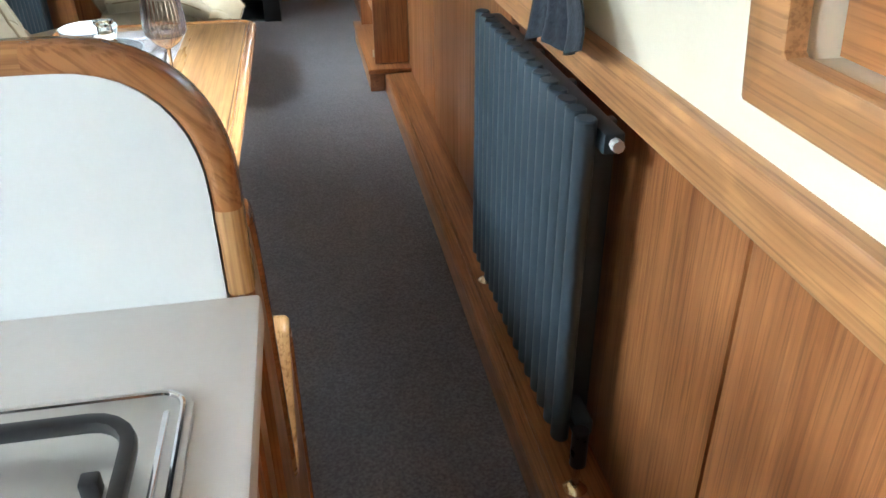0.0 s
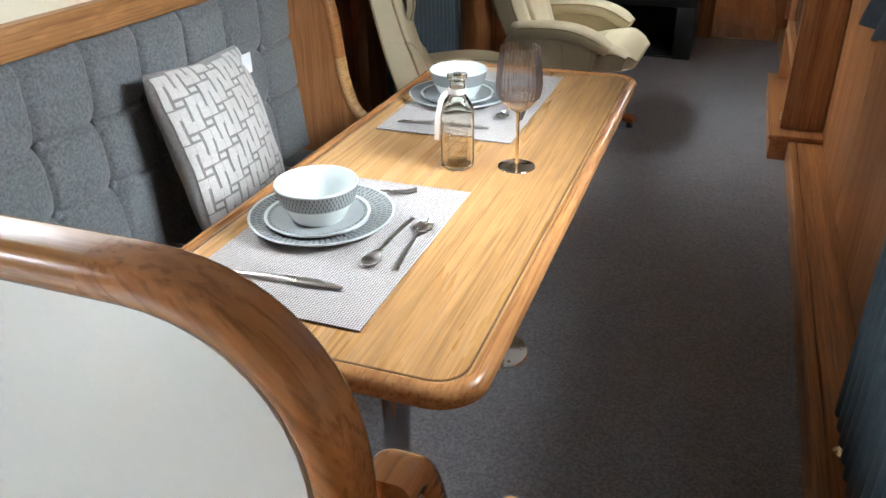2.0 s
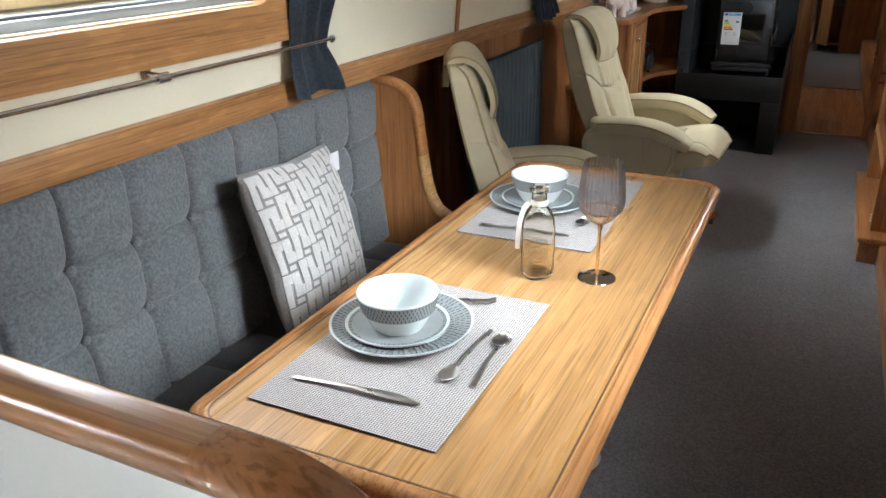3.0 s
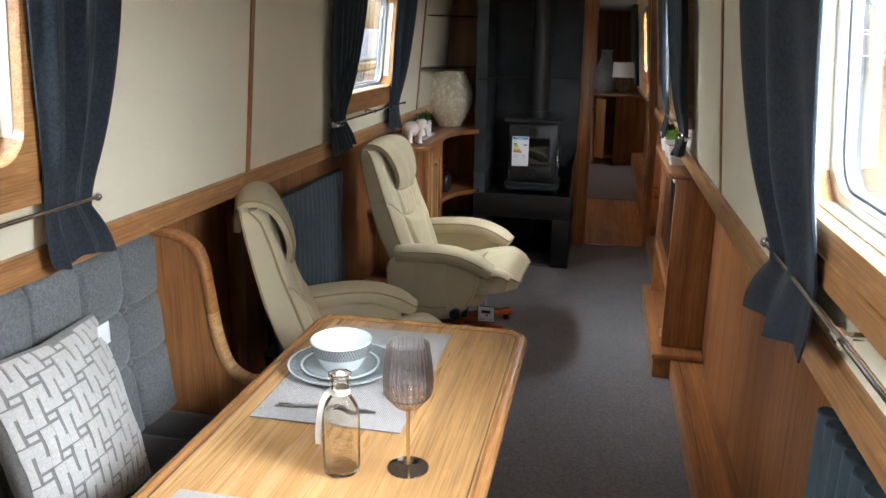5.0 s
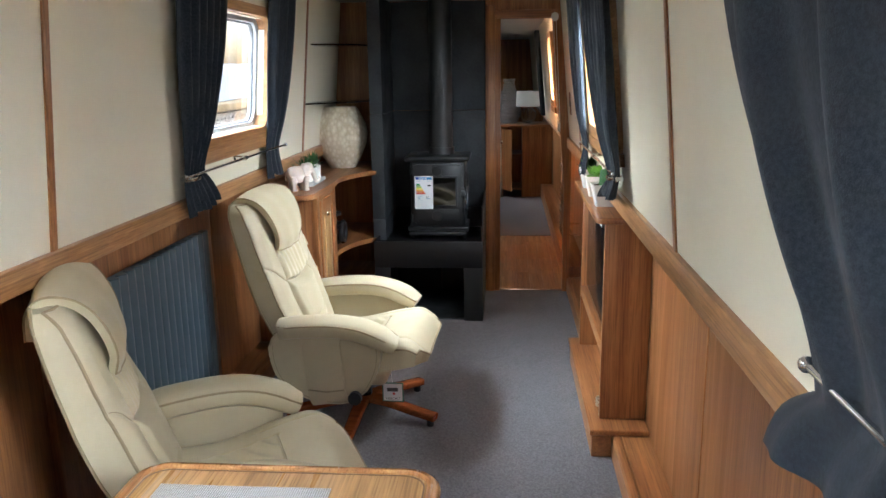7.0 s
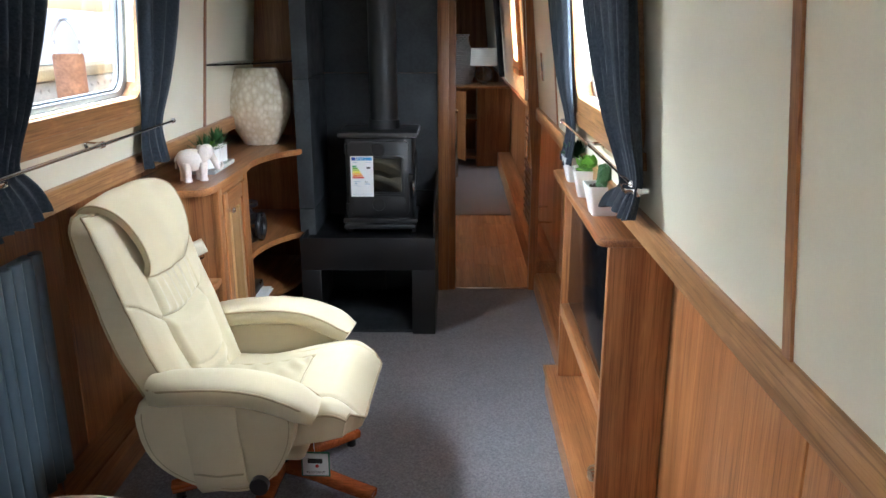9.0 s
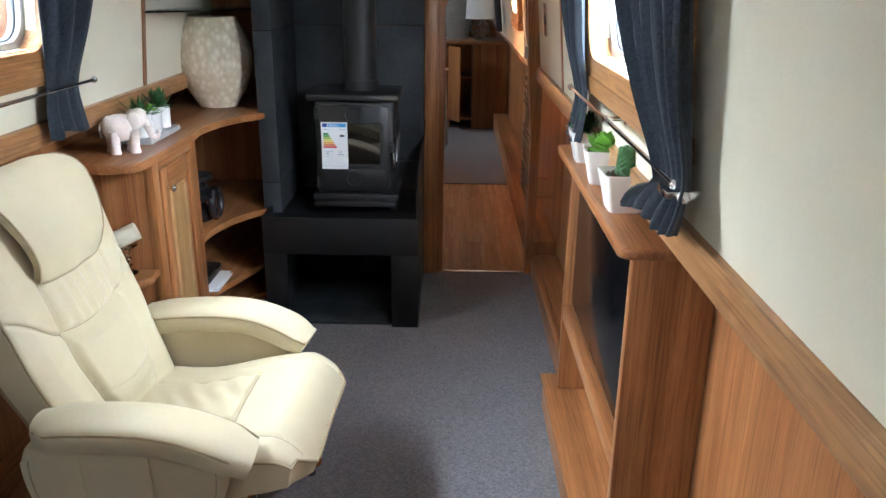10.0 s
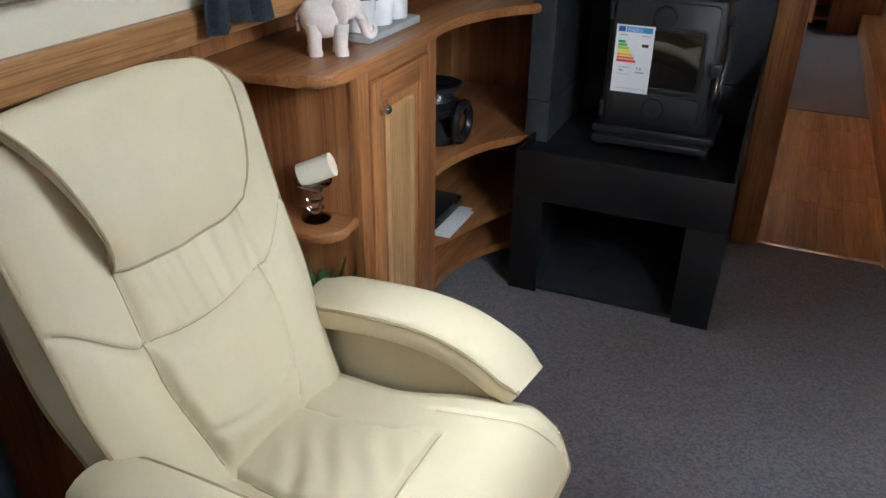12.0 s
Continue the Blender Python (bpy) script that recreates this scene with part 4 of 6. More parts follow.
part("cup", lathe(fresh(), [(0.0400, 0.150), (0.0435, 0.162), (0.0445, 0.178), (0.0415, 0.215), (0.0365, 0.252), (0.0353, 0.252), (0.0400, 0.215), (0.0430, 0.178), (0.0420, 0.163), (0.0388, 0.1515), (0.0400, 0.150)], (0, 0, 0), 224, 28, 0.06), smoke_glass, wine, "smoked ribbed glass", local=True)
part("cup_base", lathe(fresh(), [(0, 0.119), (0.008, 0.120), (0.024, 0.130), (0.0398, 0.1495), (0.0386, 0.1510), (0.023, 0.1325), (0.007, 0.1225), (0, 0.122)], (0, 0, 0), 168, 28, 0.03), rose_glass, wine, "rose-tinted bottom of the cup", local=True)

cushion = thing("scatter_cushion", (-0.66, 2.31, 0.485), "pale square cushion with a raised key pattern, propped on the bench", "cushion")
turn = Matrix.Translation((-0.695, 2.31, 0.70)) @ Euler((radians(-5), radians(-17), radians(8))).to_matrix().to_4x4()


def puff(u, v, sgn):
    a, b = 2 * u - 1, 2 * v - 1
    h = 0.062 * ((1 - a * a) * (1 - b * b)) ** 0.42
    pinch = 1 - 0.06 * (1 - abs(a)) * abs(b) ** 4 - 0.0 * a
    pinch2 = 1 - 0.06 * (1 - abs(b)) * abs(a) ** 4
    wr = 0.004 * noise.noise(Vector((a * 4, b * 4, sgn)))
    return turn @ Vector((sgn * (h + wr * (h > 0.01)), 0.222 * a * pinch2, 0.222 * b * pinch))


bm = fresh()
for s in (1, -1):
    sheet(bm, lambda u, v: puff(u, v, s), 40, 40)
bmesh.ops.remove_doubles(bm, verts=bm.verts[:], dist=0.0005)
part("cover", bm, cushion_line, cushion, "grey woven ground of the cushion", smooth=80)
bm = fresh()
def weft(u0, u1, v0, v1, proud):
    """A raised band over the cushion's face, between two shares of its width and height."""
    u0, u1, v0, v1 = max(u0, 0.015), min(u1, 0.985), max(v0, 0.015), min(v1, 0.985)
    if u1 - u0 > 0.01 and v1 - v0 > 0.01:
        out = turn.to_3x3() @ Vector((proud, 0, 0))
        sheet(bm, lambda p, q: puff(u0 + (u1 - u0) * p, v0 + (v1 - v0) * q, 1) + out, max(2, int((u1 - u0) * 60)), max(2, int((v1 - v0) * 60)), 0.003)


motif = [(0, 0), (0, 2.7), (1.5, 2.7), (1.5, 1), (3, 1)]
U, V, HALF = 1 / 21.0, 1 / 21.0, 0.0265
for j in range(-8, 7):
    for i in range(-1, 8):
        for (a, b), (c, d) in zip(motif, motif[1:]):
            us, vs = sorted(((0.5 + 3 * i + a) * U, (0.5 + 3 * i + c) * U)), sorted(((1.1 + i + 4 * j + b) * V, (1.1 + i + 4 * j + d) * V))
            weft(us[0] - HALF, us[1] + HALF, vs[0] - HALF, vs[1] + HALF, 0.0036 if a == c else 0.0030)
        weft((0.5 + 3 * i + 0.95) * U, (0.5 + 3 * i + 2.05) * U, (1.1 + i + 4 * j + 3.6) * V, (1.1 + i + 4 * j + 4.1) * V, 0.0033)
part("key_pattern", bm, cushion_cloth, cushion, "pale raised key pattern", smooth=60)
part("tag", box(fresh(), -0.735, -0.733, 2.485, 2.530, 0.825, 0.880, 0.0005), paper, cushion, "white paper tag")

# ---- reclining chairs ----
def recliner(at, yaw, label, tag=False):
    """A swivel recliner, facing its own +x, with its origin on the floor under the seat."""
    c = thing("recliner_chair", at, label, "armchair", "reclining chairs")

    def along(rows, z):
        """Reads a line of (z, x) pairs, softly."""
        for (z0, x0), (z1, x1) in zip(rows, rows[1:]):
            if z <= z1:
                return x0 + (x1 - x0) * max(0.0, (z - z0) / (z1 - z0))
        return rows[-1][1]

    def step(a, b, v):
        k = min(1.0, max(0.0, (v - a) / (b - a)))
        return k * k * (3 - 2 * k)

    def groove(d, w):
        return math.exp(-(d / w) ** 2)

    # seat: a thick pad whose middle is gathered between seams, rolling over at the front
    def seat(u, v):
        b = 2 * v - 1
        x = -0.19 + 0.575 * u - 0.05 * step(0.72, 1.0, abs(b)) * u ** 3
        w = 0.262 + 0.018 * step(0.25, 0.6, u) - 0.012 * step(0.85, 1, u)
        y = w * b
        e = 1 - abs(b)
        z = 0.385 + 0.055 * step(-0.05, 0.30, x) + 0.022 * min(1.0, e / 0.14) ** 0.5 - 0.022
        z += 0.014 * math.sin(math.pi * min(1.0, e / 1.0) * 0.5)
        z -= 0.075 * max(0.0, (x - 0.27) / 0.115) ** 2.0
        inner = 0.105 + 0.075 * max(0.0, x + 0.12)
        panel = step(0.004, -0.012, abs(y) - inner) * step(0.163, 0.150, x)
        z += 0.010 * panel * (1 - 0.5 * (y / 0.13) ** 2)
        z += 0.0065 * panel * math.sin(95 * x + 5 * math.sin(14 * y)) * step(-0.14, -0.04, x) * (0.55 + 0.45 * noise.noise(Vector((x * 9, y * 9, 2.0))))
        z -= 0.009 * groove(abs(y) - inner, 0.0055) * step(0.168, 0.155, x)
        z -= 0.009 * groove(x - 0.157, 0.0055) * step(0.135, 0.120, abs(y))
        outer = 0.196 + 0.30 * max(0.0, x - 0.22) ** 1.4
        z -= 0.008 * groove(abs(y) - outer, 0.006) * step(0.06, 0.14, x)
        return Vector((x, y, z))

    def seat_low(u, v):
        p = seat(u, v)
        return Vector((p.x - 0.012 * u ** 4, p.y * 0.985, min(p.z - 0.012, 0.285 + 0.055 * step(0.0, 0.39, p.x))))
    bm = sheet(fresh(), seat, 130, 110)
    low = sheet(fresh(), seat_low, 130, 110)
    me = bpy.data.meshes.new("seat_underside")
    low.to_mesh(me)
    low.free()
    bm.from_mesh(me)
    bmesh.ops.bridge_loops(bm, edges=[e for e in bm.edges if e.is_boundary])
    seat_ob = part("seat", bm, leather, c, local=True, smooth=60)

    def at_seat(x, y):
        u = (x + 0.19) / 0.575
        w = 0.262 + 0.018 * step(0.25, 0.6, u) - 0.012 * step(0.85, 1, u)
        return seat(u, 0.5 + 0.5 * y / w)
    seams = [[at_seat(0.157, 0.126 * k / 10) for k in range(-10, 11)]]
    for s in (-1, 1):
        seams.append([at_seat(x, s * (0.105 + 0.075 * max(0.0, x + 0.12))) for x in [-0.10 + 0.257 * k / 16 for k in range(17)]])
        seams.append([at_seat(x, s * (0.196 + 0.30 * max(0.0, x - 0.22) ** 1.4)) for x in [0.11 + 0.25 * k / 16 for k in range(17)]])
    for run in seams:
        part("seam", sweep(fresh(), [p + Vector((0, 0, 0.0012)) for p in run], disc(0.0012, 6)), seam_thread, seat_ob, local=True)
    edge = [seat(k / 30, 0.0) for k in range(31)] + [seat(1.0, k / 24) for k in range(1, 24)] + [seat(k / 30, 1.0) for k in range(30, -1, -1)]
    part("piping", sweep(fresh(), edge, disc(0.0042, 8)), leather_piping, seat_ob, local=True)
    part("seat_pan", box(fresh(), -0.20, 0.20, -0.25, 0.25, 0.235, 0.292, 0.025, 3), leather_dull, c, local=True)

    # back: a slab with side bolsters, a lumbar pad and gathered leather above it
    EDGE = [(0.34, -0.150), (0.46, -0.190), (0.57, -0.230), (0.70, -0.276), (0.82, -0.315), (0.92, -0.345), (0.985, -0.366), (1.02, -0.385)]
    REAR = [(0.34, -0.225), (0.46, -0.278), (0.57, -0.324), (0.70, -0.365), (0.82, -0.393), (0.92, -0.413), (0.985, -0.424), (1.02, -0.430)]

    def half(z):
        return 0.260 + 0.026 * step(0.40, 0.66, z) + 0.008 * step(0.75, 0.95, z) - 0.040 * max(0.0, (z - 0.965) / 0.05) ** 2

    def column(z):
        return 0.112 + 0.036 * step(0.40, 0.62, z)

    def front_at(y, z):
        w = half(z)
        e = max(0.0, w - abs(y))
        out = 0.022 * min(1.0, e / 0.05) ** 0.5 + 0.010 * min(1.0, e / 0.2)
        cz = column(z)
        inside = step(0.006, -0.02, abs(y) - cz)
        arc = 0.672 - 0.020 * math.cos(math.pi * min(1.0, abs(y) / 0.29))
        out += 0.012 * groove(abs(y) - 0.212, 0.045) * step(0.76, 0.62, z)
        out += 0.026 * inside * step(arc + 0.002, arc - 0.035, z) * step(0.40, 0.47, z) * (1 - 0.35 * (y / 0.145) ** 2)
        gather = inside * step(arc, arc + 0.03, z) * step(0.800, 0.765, z)
        out += gather * (0.006 + 0.0055 * math.sin(2 * math.pi * y / 0.052 + 2.5 * math.sin(9 * z + 14 * y)) * (0.5 + 0.9 * abs(noise.noise(Vector((y * 16, z * 5, 1.0))))))
        out -= 0.014 * groove(z - arc, 0.0065) * inside
        out -= 0.012 * groove(abs(y) - cz, 0.006) * step(0.40, 0.44, z) * step(0.84, 0.79, z)
        yoke = 0.668 + 0.085 * step(0.14, 0.295, abs(y))
        out -= 0.009 * groove(z - yoke, 0.006) * step(0.14, 0.155, abs(y))
        fold = 0.478 + 0.030 * (abs(y) / 0.145) ** 2
        out -= 0.007 * groove(z - fold, 0.009) * inside
        out += 0.0025 * noise.noise(Vector((y * 9, z * 9, 4.0)))
        return Vector((along(EDGE, z) + out - 0.03 * max(0.0, (z - 0.97) / 0.05) ** 2, y, z))

    def front(u, v):
        z = 0.345 + 0.667 * u
        return front_at(half(z) * (2 * v - 1), z)

    def rear(u, v):
        z = 0.345 + 0.667 * u
        b = 2 * v - 1
        return Vector((along(REAR, z) - 0.012 * (1 - b ** 4), half(z) * b, z))
    bm = sheet(fresh(), front, 190, 130)
    b2 = sheet(fresh(), rear, 190, 130)
    me = bpy.data.meshes.new("back_rear")
    b2.to_mesh(me)
    b2.free()
    bm.from_mesh(me)
    bmesh.ops.bridge_loops(bm, edges=[e for e in bm.edges if e.is_boundary])
    back_ob = part("backrest", bm, leather, c, local=True, smooth=60)
    back_ob.data.materials.append(leather_dull)
    for f in back_ob.data.polygons[190 * 130:]:
        f.material_index = 1
    seams = [[front_at(0.145 * k / 14, 0.672 - 0.020 * math.cos(math.pi * 0.5 * abs(k) / 14)) for k in range(-14, 15)]]
    for s in (-1, 1):
        seams.append([front_at(s * column(0.42 + 0.38 * k / 24), 0.42 + 0.38 * k / 24) for k in range(25)])
        seams.append([front_at(s * (0.148 + 0.125 * k / 12), 0.668 + 0.085 * step(0.14, 0.285, 0.148 + 0.125 * k / 12)) for k in range(13)])
    for run in seams:
        part("seam", sweep(fresh(), [p + Vector((0.0012, 0, 0)) for p in run], disc(0.0012, 6)), seam_thread, back_ob, local=True)
    for f in (front, rear):
        outline = [f(k / 40, 0.0) for k in range(41)] + [f(1.0, k / 20) for k in range(1, 20)] + [f(k / 40, 1.0) for k in range(40, -1, -1)]
        part("piping", sweep(fresh(), outline, disc(0.0042, 8)), leather_piping, back_ob, local=True)

    # head pillow: a flap that folds over the top and widens upward
    fall = smooth_path([(-0.256, 0, 0.800), (-0.247, 0, 0.85), (-0.262, 0, 0.92), (-0.298, 0, 0.99), (-0.350, 0, 1.043), (-0.412, 0, 1.050), (-0.446, 0, 1.012), (-0.452, 0, 0.95)], 6)
    m = len(fall)

    def pillow(u, v):
        k = u * (m - 1)
        i = min(int(k), m - 2)
        p = fall[i].lerp(fall[i + 1], k - i)
        b = 2 * v - 1
        w = 0.156 + 0.056 * step(0.0, 0.60, u)
        sag = 0.010 * abs(b) ** 4 + 0.005 * b * b
        top = step(0.35, 0.60, u)
        x = p.x - sag * (1 - top) - 0.002 * math.sin(9 * b + 5 * u)
        return Vector((x, w * b, p.z - 0.016 * top * abs(b) ** 3 + 0.010 * (1 - top) * abs(b) ** 3 - 0.005 * (1 - u) ** 8))
    head = part("head_pillow", sheet(fresh(), pillow, 64, 44, -0.022), leather, c, "folded head pillow", local=True, smooth=75)
    part("piping", sweep(fresh(), [pillow(1 - k / 30, 0.0) for k in range(31)] + [pillow(0.0, k / 24) for k in range(1, 24)] + [pillow(k / 30, 1.0) for k in range(31)], disc(0.003, 6)), leather_piping, head, local=True)

    # arms: piped pads on rounded side wings
    for s in (-1, 1):
        top = smooth_path([(-0.225, s * 0.312, 0.508), (-0.13, s * 0.315, 0.520), (0.0, s * 0.318, 0.526), (0.10, s * 0.318, 0.515), (0.185, s * 0.314, 0.485), (0.255, s * 0.306, 0.445)], 7)
        n = len(top)

        def wide(t):
            return 0.070 * (1 - 0.32 * step(0.10, 0.0, t) - 0.16 * step(0.88, 1.0, t))

        def arm_section(t):
            w, d = wide(t), 1 - 0.25 * step(0.80, 1.0, t)
            return [(w, 0.020 * d), (w * 0.82, 0.032 * d), (w * 0.45, 0.040 * d), (0, 0.043 * d), (-w * 0.45, 0.040 * d), (-w * 0.82, 0.032 * d), (-w, 0.020 * d), (-w * 1.02, 0.0), (-w * 0.98, -0.024 * d), (-w * 0.85, -0.033 * d), (0, -0.036 * d), (w * 0.85, -0.033 * d), (w * 0.98, -0.024 * d), (w * 1.02, 0.0)]
        arm = part("armrest", sweep(fresh(), top, arm_section), leather, c, local=True, smooth=50)
        loop = [p + Vector((0, wide(i / (n - 1)), 0.020)) for i, p in enumerate(top)]
        loop += [p + Vector((0.002, -wide(i / (n - 1)), 0.020)) for i, p in reversed(list(enumerate(top)))]
        part("piping", sweep(fresh(), loop, disc(0.0036, 6), closed=True), leather_piping, arm, local=True)
        wing = [(-0.17, 0.500), (-0.255, 0.480), (-0.272, 0.42), (-0.25, 0.32), (-0.19, 0.25), (-0.09, 0.205), (0.03, 0.195), (0.12, 0.235), (0.175, 0.32), (0.196, 0.40), (0.19, 0.462), (0.14, 0.485)]
        curve = [(v.x, v.z) for v in smooth_path([(p, 0, q) for p, q in wing], 4)]
        side = part("side_wing", prism(fresh(), curve, "y", s * 0.283, s * 0.348, 0.018, 3), leather_dull, c, "rounded beige side panel", local=True)
        rim = [(x, s * 0.349, z) for x, z in curve[6:]]
        part("seam", sweep(fresh(), [(x * 0.93, y, 0.33 + (z - 0.33) * 0.93) for x, y, z in rim], disc(0.0014, 6)), seam_thread, side, local=True)
        strap = smooth_path([(-0.046, s * 0.352, 0.49), (-0.044, s * 0.358, 0.42), (-0.034, s * 0.360, 0.32), (-0.026, s * 0.357, 0.235), (-0.02, s * 0.335, 0.196)], 5)
        band = part("pocket_strap", sweep(fresh(), strap, pill(0.160, 0.012, 0.005, 2), (0, 1, 0)), leather_dull, c, "beige side strap with a pocket", local=True)
        part("pocket_mouth", sweep(fresh(), [(-0.105, s * 0.367, 0.262), (-0.03, s * 0.3675, 0.255), (0.045, s * 0.367, 0.266)], disc(0.003, 6)), seam_thread, band, local=True)
        if s == -1:
            part("recline_knob", cyl(cyl(fresh(), (0.093, -0.335, 0.236), (0.093, -0.366, 0.236), 0.012, 14), (0.093, -0.364, 0.236), (0.093, -0.386, 0.236), 0.028, 24), black, c, "black round recline knob", local=True)
    # swivel base
    part("post", cyl(fresh(), (0.05, 0, 0.05), (0.05, 0, 0.24), 0.032, 20), black, c, "black swivel post", local=True)
    for k in range(5):
        a = radians(-19 + 72 * k)
        d, o = Vector((math.cos(a), math.sin(a), 0)), Vector((0.05, 0, 0))
        path = [o + Vector((0, 0, 0.078)), o + d * 0.13 + Vector((0, 0, 0.074)), o + d * 0.25 + Vector((0, 0, 0.056)), o + d * 0.36 + Vector((0, 0, 0.042))]
        leg = part("leg", sweep(fresh(), smooth_path(path, 4), lambda t: pill(0.062 - 0.010 * t, 0.034, 0.010, 3)), cherry, c, "reddish polished wooden foot", local=True)
        part("glide", cyl(fresh(), o + d * 0.335, o + d * 0.335 + Vector((0, 0, 0.032)), 0.018, 12), black, leg, local=True)
    if tag:
        card = part("tag", box(fresh(), 0.160, 0.254, -0.141, -0.139, 0.121, 0.210, 0.0004), plain("tag_green", (0.03, 0.16, 0.09), 0.5), c, "green-edged white swing tag reading RESISTANT", local=True)
        part("card", box(fresh(), 0.165, 0.249, -0.1425, -0.1415, 0.126, 0.205), paper, card, local=True)
        part("picture", box(fresh(), 0.182, 0.230, -0.1438, -0.1428, 0.170, 0.187), black, card, local=True)
        part("dot", cyl(fresh(), (0.212, -0.1438, 0.160), (0.212, -0.1426, 0.160), 0.006, 14), plain("tag_red", (0.5, 0.02, 0.02), 0.5), card, local=True)
        part("tag_string", cyl(fresh(), (0.205, -0.140, 0.210), (0.203, -0.150, 0.300), 0.001, 6), cord, card, local=True)
        txt = bpy.data.curves.new("resistant", "FONT")
        txt.body, txt.size, txt.align_x = "RESISTANT", 0.0125, "CENTER"
        txt.materials.append(black)
        t = new("wording", txt)
        t.parent = card
        t.matrix_basis = Matrix.Translation((0.207, -0.1436, 0.133)) @ Euler((radians(90), 0, 0)).to_matrix().to_4x4()
    c.rotation_euler = (0, 0, radians(yaw))
    return c


recliner((-0.31, 4.89, 0), -2, "cream leather swivel recliner with a reddish wooden star base", True)
recliner((-0.42, 3.61, 0), 25, "cream leather swivel recliner turned to the aisle beside the table")

# ---- corner cabinet with shelves ----
cab = thing("corner_cabinet", (-0.78, 5.9, 0), "oak corner cabinet with a panelled door and curved open shelves", "cabinet")
curve = [(-0.592, 5.96), (-0.60, 6.05), (-0.585, 6.16), (-0.545, 6.28), (-0.49, 6.37), (-0.435, 6.43)]
curve_s = [(v.x, v.y) for v in smooth_path([(x, y, 0) for x, y in curve], 5)]
corner = [(-0.60 - 0.07 + 0.07 * math.cos(radians(d)), 5.40 + 0.07 + 0.07 * math.sin(radians(d))) for d in range(-90, 1, 10)]
top_out = [(-0.962, 5.43), (-0.80, 5.385)] + corner + curve_s + [(-0.435, 6.96), (-0.962, 6.96)]
part("top", prism(fresh(), top_out, "z", 0.906, 0.934, 0.009, 3), oak_y, cab, "oak top with rounded front corner")
part("near_side", box(fresh(), -0.962, -0.625, 5.555, 5.58, 0, 0.905, 0.002), oak_z, cab)
part("face_post", box(fresh(), -0.64, -0.608, 5.553, 5.605, 0, 0.905, 0.003), oak_z, cab)
part("face_post", box(fresh(), -0.64, -0.608, 5.945, 5.985, 0, 0.905, 0.003), oak_z, cab)
part("face_rail", box(fresh(), -0.635, -0.609, 5.605, 5.945, 0.875, 0.905, 0.002), oak_y, cab)
part("plinth", box(fresh(), -0.65, -0.615, 5.605, 5.945, 0, 0.075, 0.002), oak_y, cab)
leafd = part("door", box(fresh(), -0.628, -0.612, 5.608, 5.942, 0.08, 0.872, 0.002), oak_z, cab, "raised-panel oak door")
for y0, y1, z0, z1, m in ((5.608, 5.665, 0.08, 0.872, oak_z), (5.885, 5.942, 0.08, 0.872, oak_z), (5.666, 5.884, 0.81, 0.872, oak_y), (5.666, 5.884, 0.08, 0.145, oak_y)):
    part("stile", box(fresh(), -0.613, -0.602, y0, y1, z0, z1, 0.003), m, leafd)
bm = box(fresh(), -0.613, -0.604, 5.69, 5.86, 0.17, 0.785)
bmesh.ops.bevel(bm, geom=[e for e in bm.edges if all(v.co.x > -0.606 for v in e.verts)], offset=0.012, segments=1, affect="EDGES")
part("raised_panel", bm, pale_oak, leafd)
part("knob", ball(cyl(fresh(), (-0.603, 5.645, 0.80), (-0.585, 5.645, 0.80), 0.005, 12), (-0.578, 5.645, 0.80), 0.0125, (0.8, 1, 1), 16), chrome, leafd, "round chrome knob")
part("divider", box(fresh(), -0.962, -0.61, 5.985, 6.005, 0, 0.905), oak_z, cab)
part("back", box(fresh(), -0.962, -0.40, 6.945, 6.965, 0, 0.905), oak_z, cab)
for z in (0.10, 0.30, 0.50):
    out = [(-0.962, 6.006)] + [(x - 0.012, max(y, 6.006)) for x, y in curve_s if y > 6.0] + [(-0.447, 6.944), (-0.962, 6.944)]
    if z == 0.30:
        out = [(-0.962, 6.006), (-0.66, 6.006), (-0.62, 6.12), (-0.55, 6.32), (-0.50, 6.43), (-0.447, 6.944), (-0.962, 6.944)]
        z = 0.22
    part("shelf", prism(fresh(), out, "z", z - 0.028, z, 0.006, 2), oak_y, cab, "curved oak shelf")
for z in (0.10, 0.535):
    quarter = [(-0.962, 5.553), (-0.962, 5.42), (-0.80, 5.405)] + [(x - 0.02, y + 0.015) for x, y in corner] + [(-0.622, 5.553)]
    part("end_shelf", prism(fresh(), quarter, "z", z - 0.026, z, 0.006, 2), oak_x, cab, "rounded end shelf")

# things on and in the cabinet
vase = thing("vase", (-0.685, 6.60, 0.934), "tall cream vase with a mottled shell-mosaic surface", "vase")
bm = lathe(fresh(), [(0, 0.004), (0.070, 0.004), (0.074, 0.0), (0.078, 0.004), (0.118, 0.08), (0.150, 0.17), (0.158, 0.235), (0.148, 0.30), (0.118, 0.37), (0.096, 0.412), (0.090, 0.414), (0.09, 0.405), (0.11, 0.36), (0.14, 0.29), (0.148, 0.235), (0.14, 0.17), (0.105, 0.07), (0, 0.02)], (0, 0, 0), 72)
for v in bm.verts:
    v.co.y *= 0.78
    v.co.x *= 1.1
    v.co.z *= 0.95
shell, st, sb = material("shell_mosaic", 0.25)
cells = node(st, "ShaderNodeTexVoronoi", Scale=42.0)
st.links.new(coords(st, (1, 1, 0.7)), cells.inputs["Vector"])
st.links.new(mix(st, 0.6, ramp(st, cells.outputs["Color"], [(0.2, (0.66, 0.56, 0.40)), (0.8, (0.88, 0.82, 0.68))]), ramp(st, cells.outputs["Distance"], [(0.1, (0.82, 0.75, 0.60)), (0.6, (0.55, 0.45, 0.30))])), sb.inputs["Base Color"])
bump(st, sb, cells.outputs["Distance"], 0.5, 0.004)
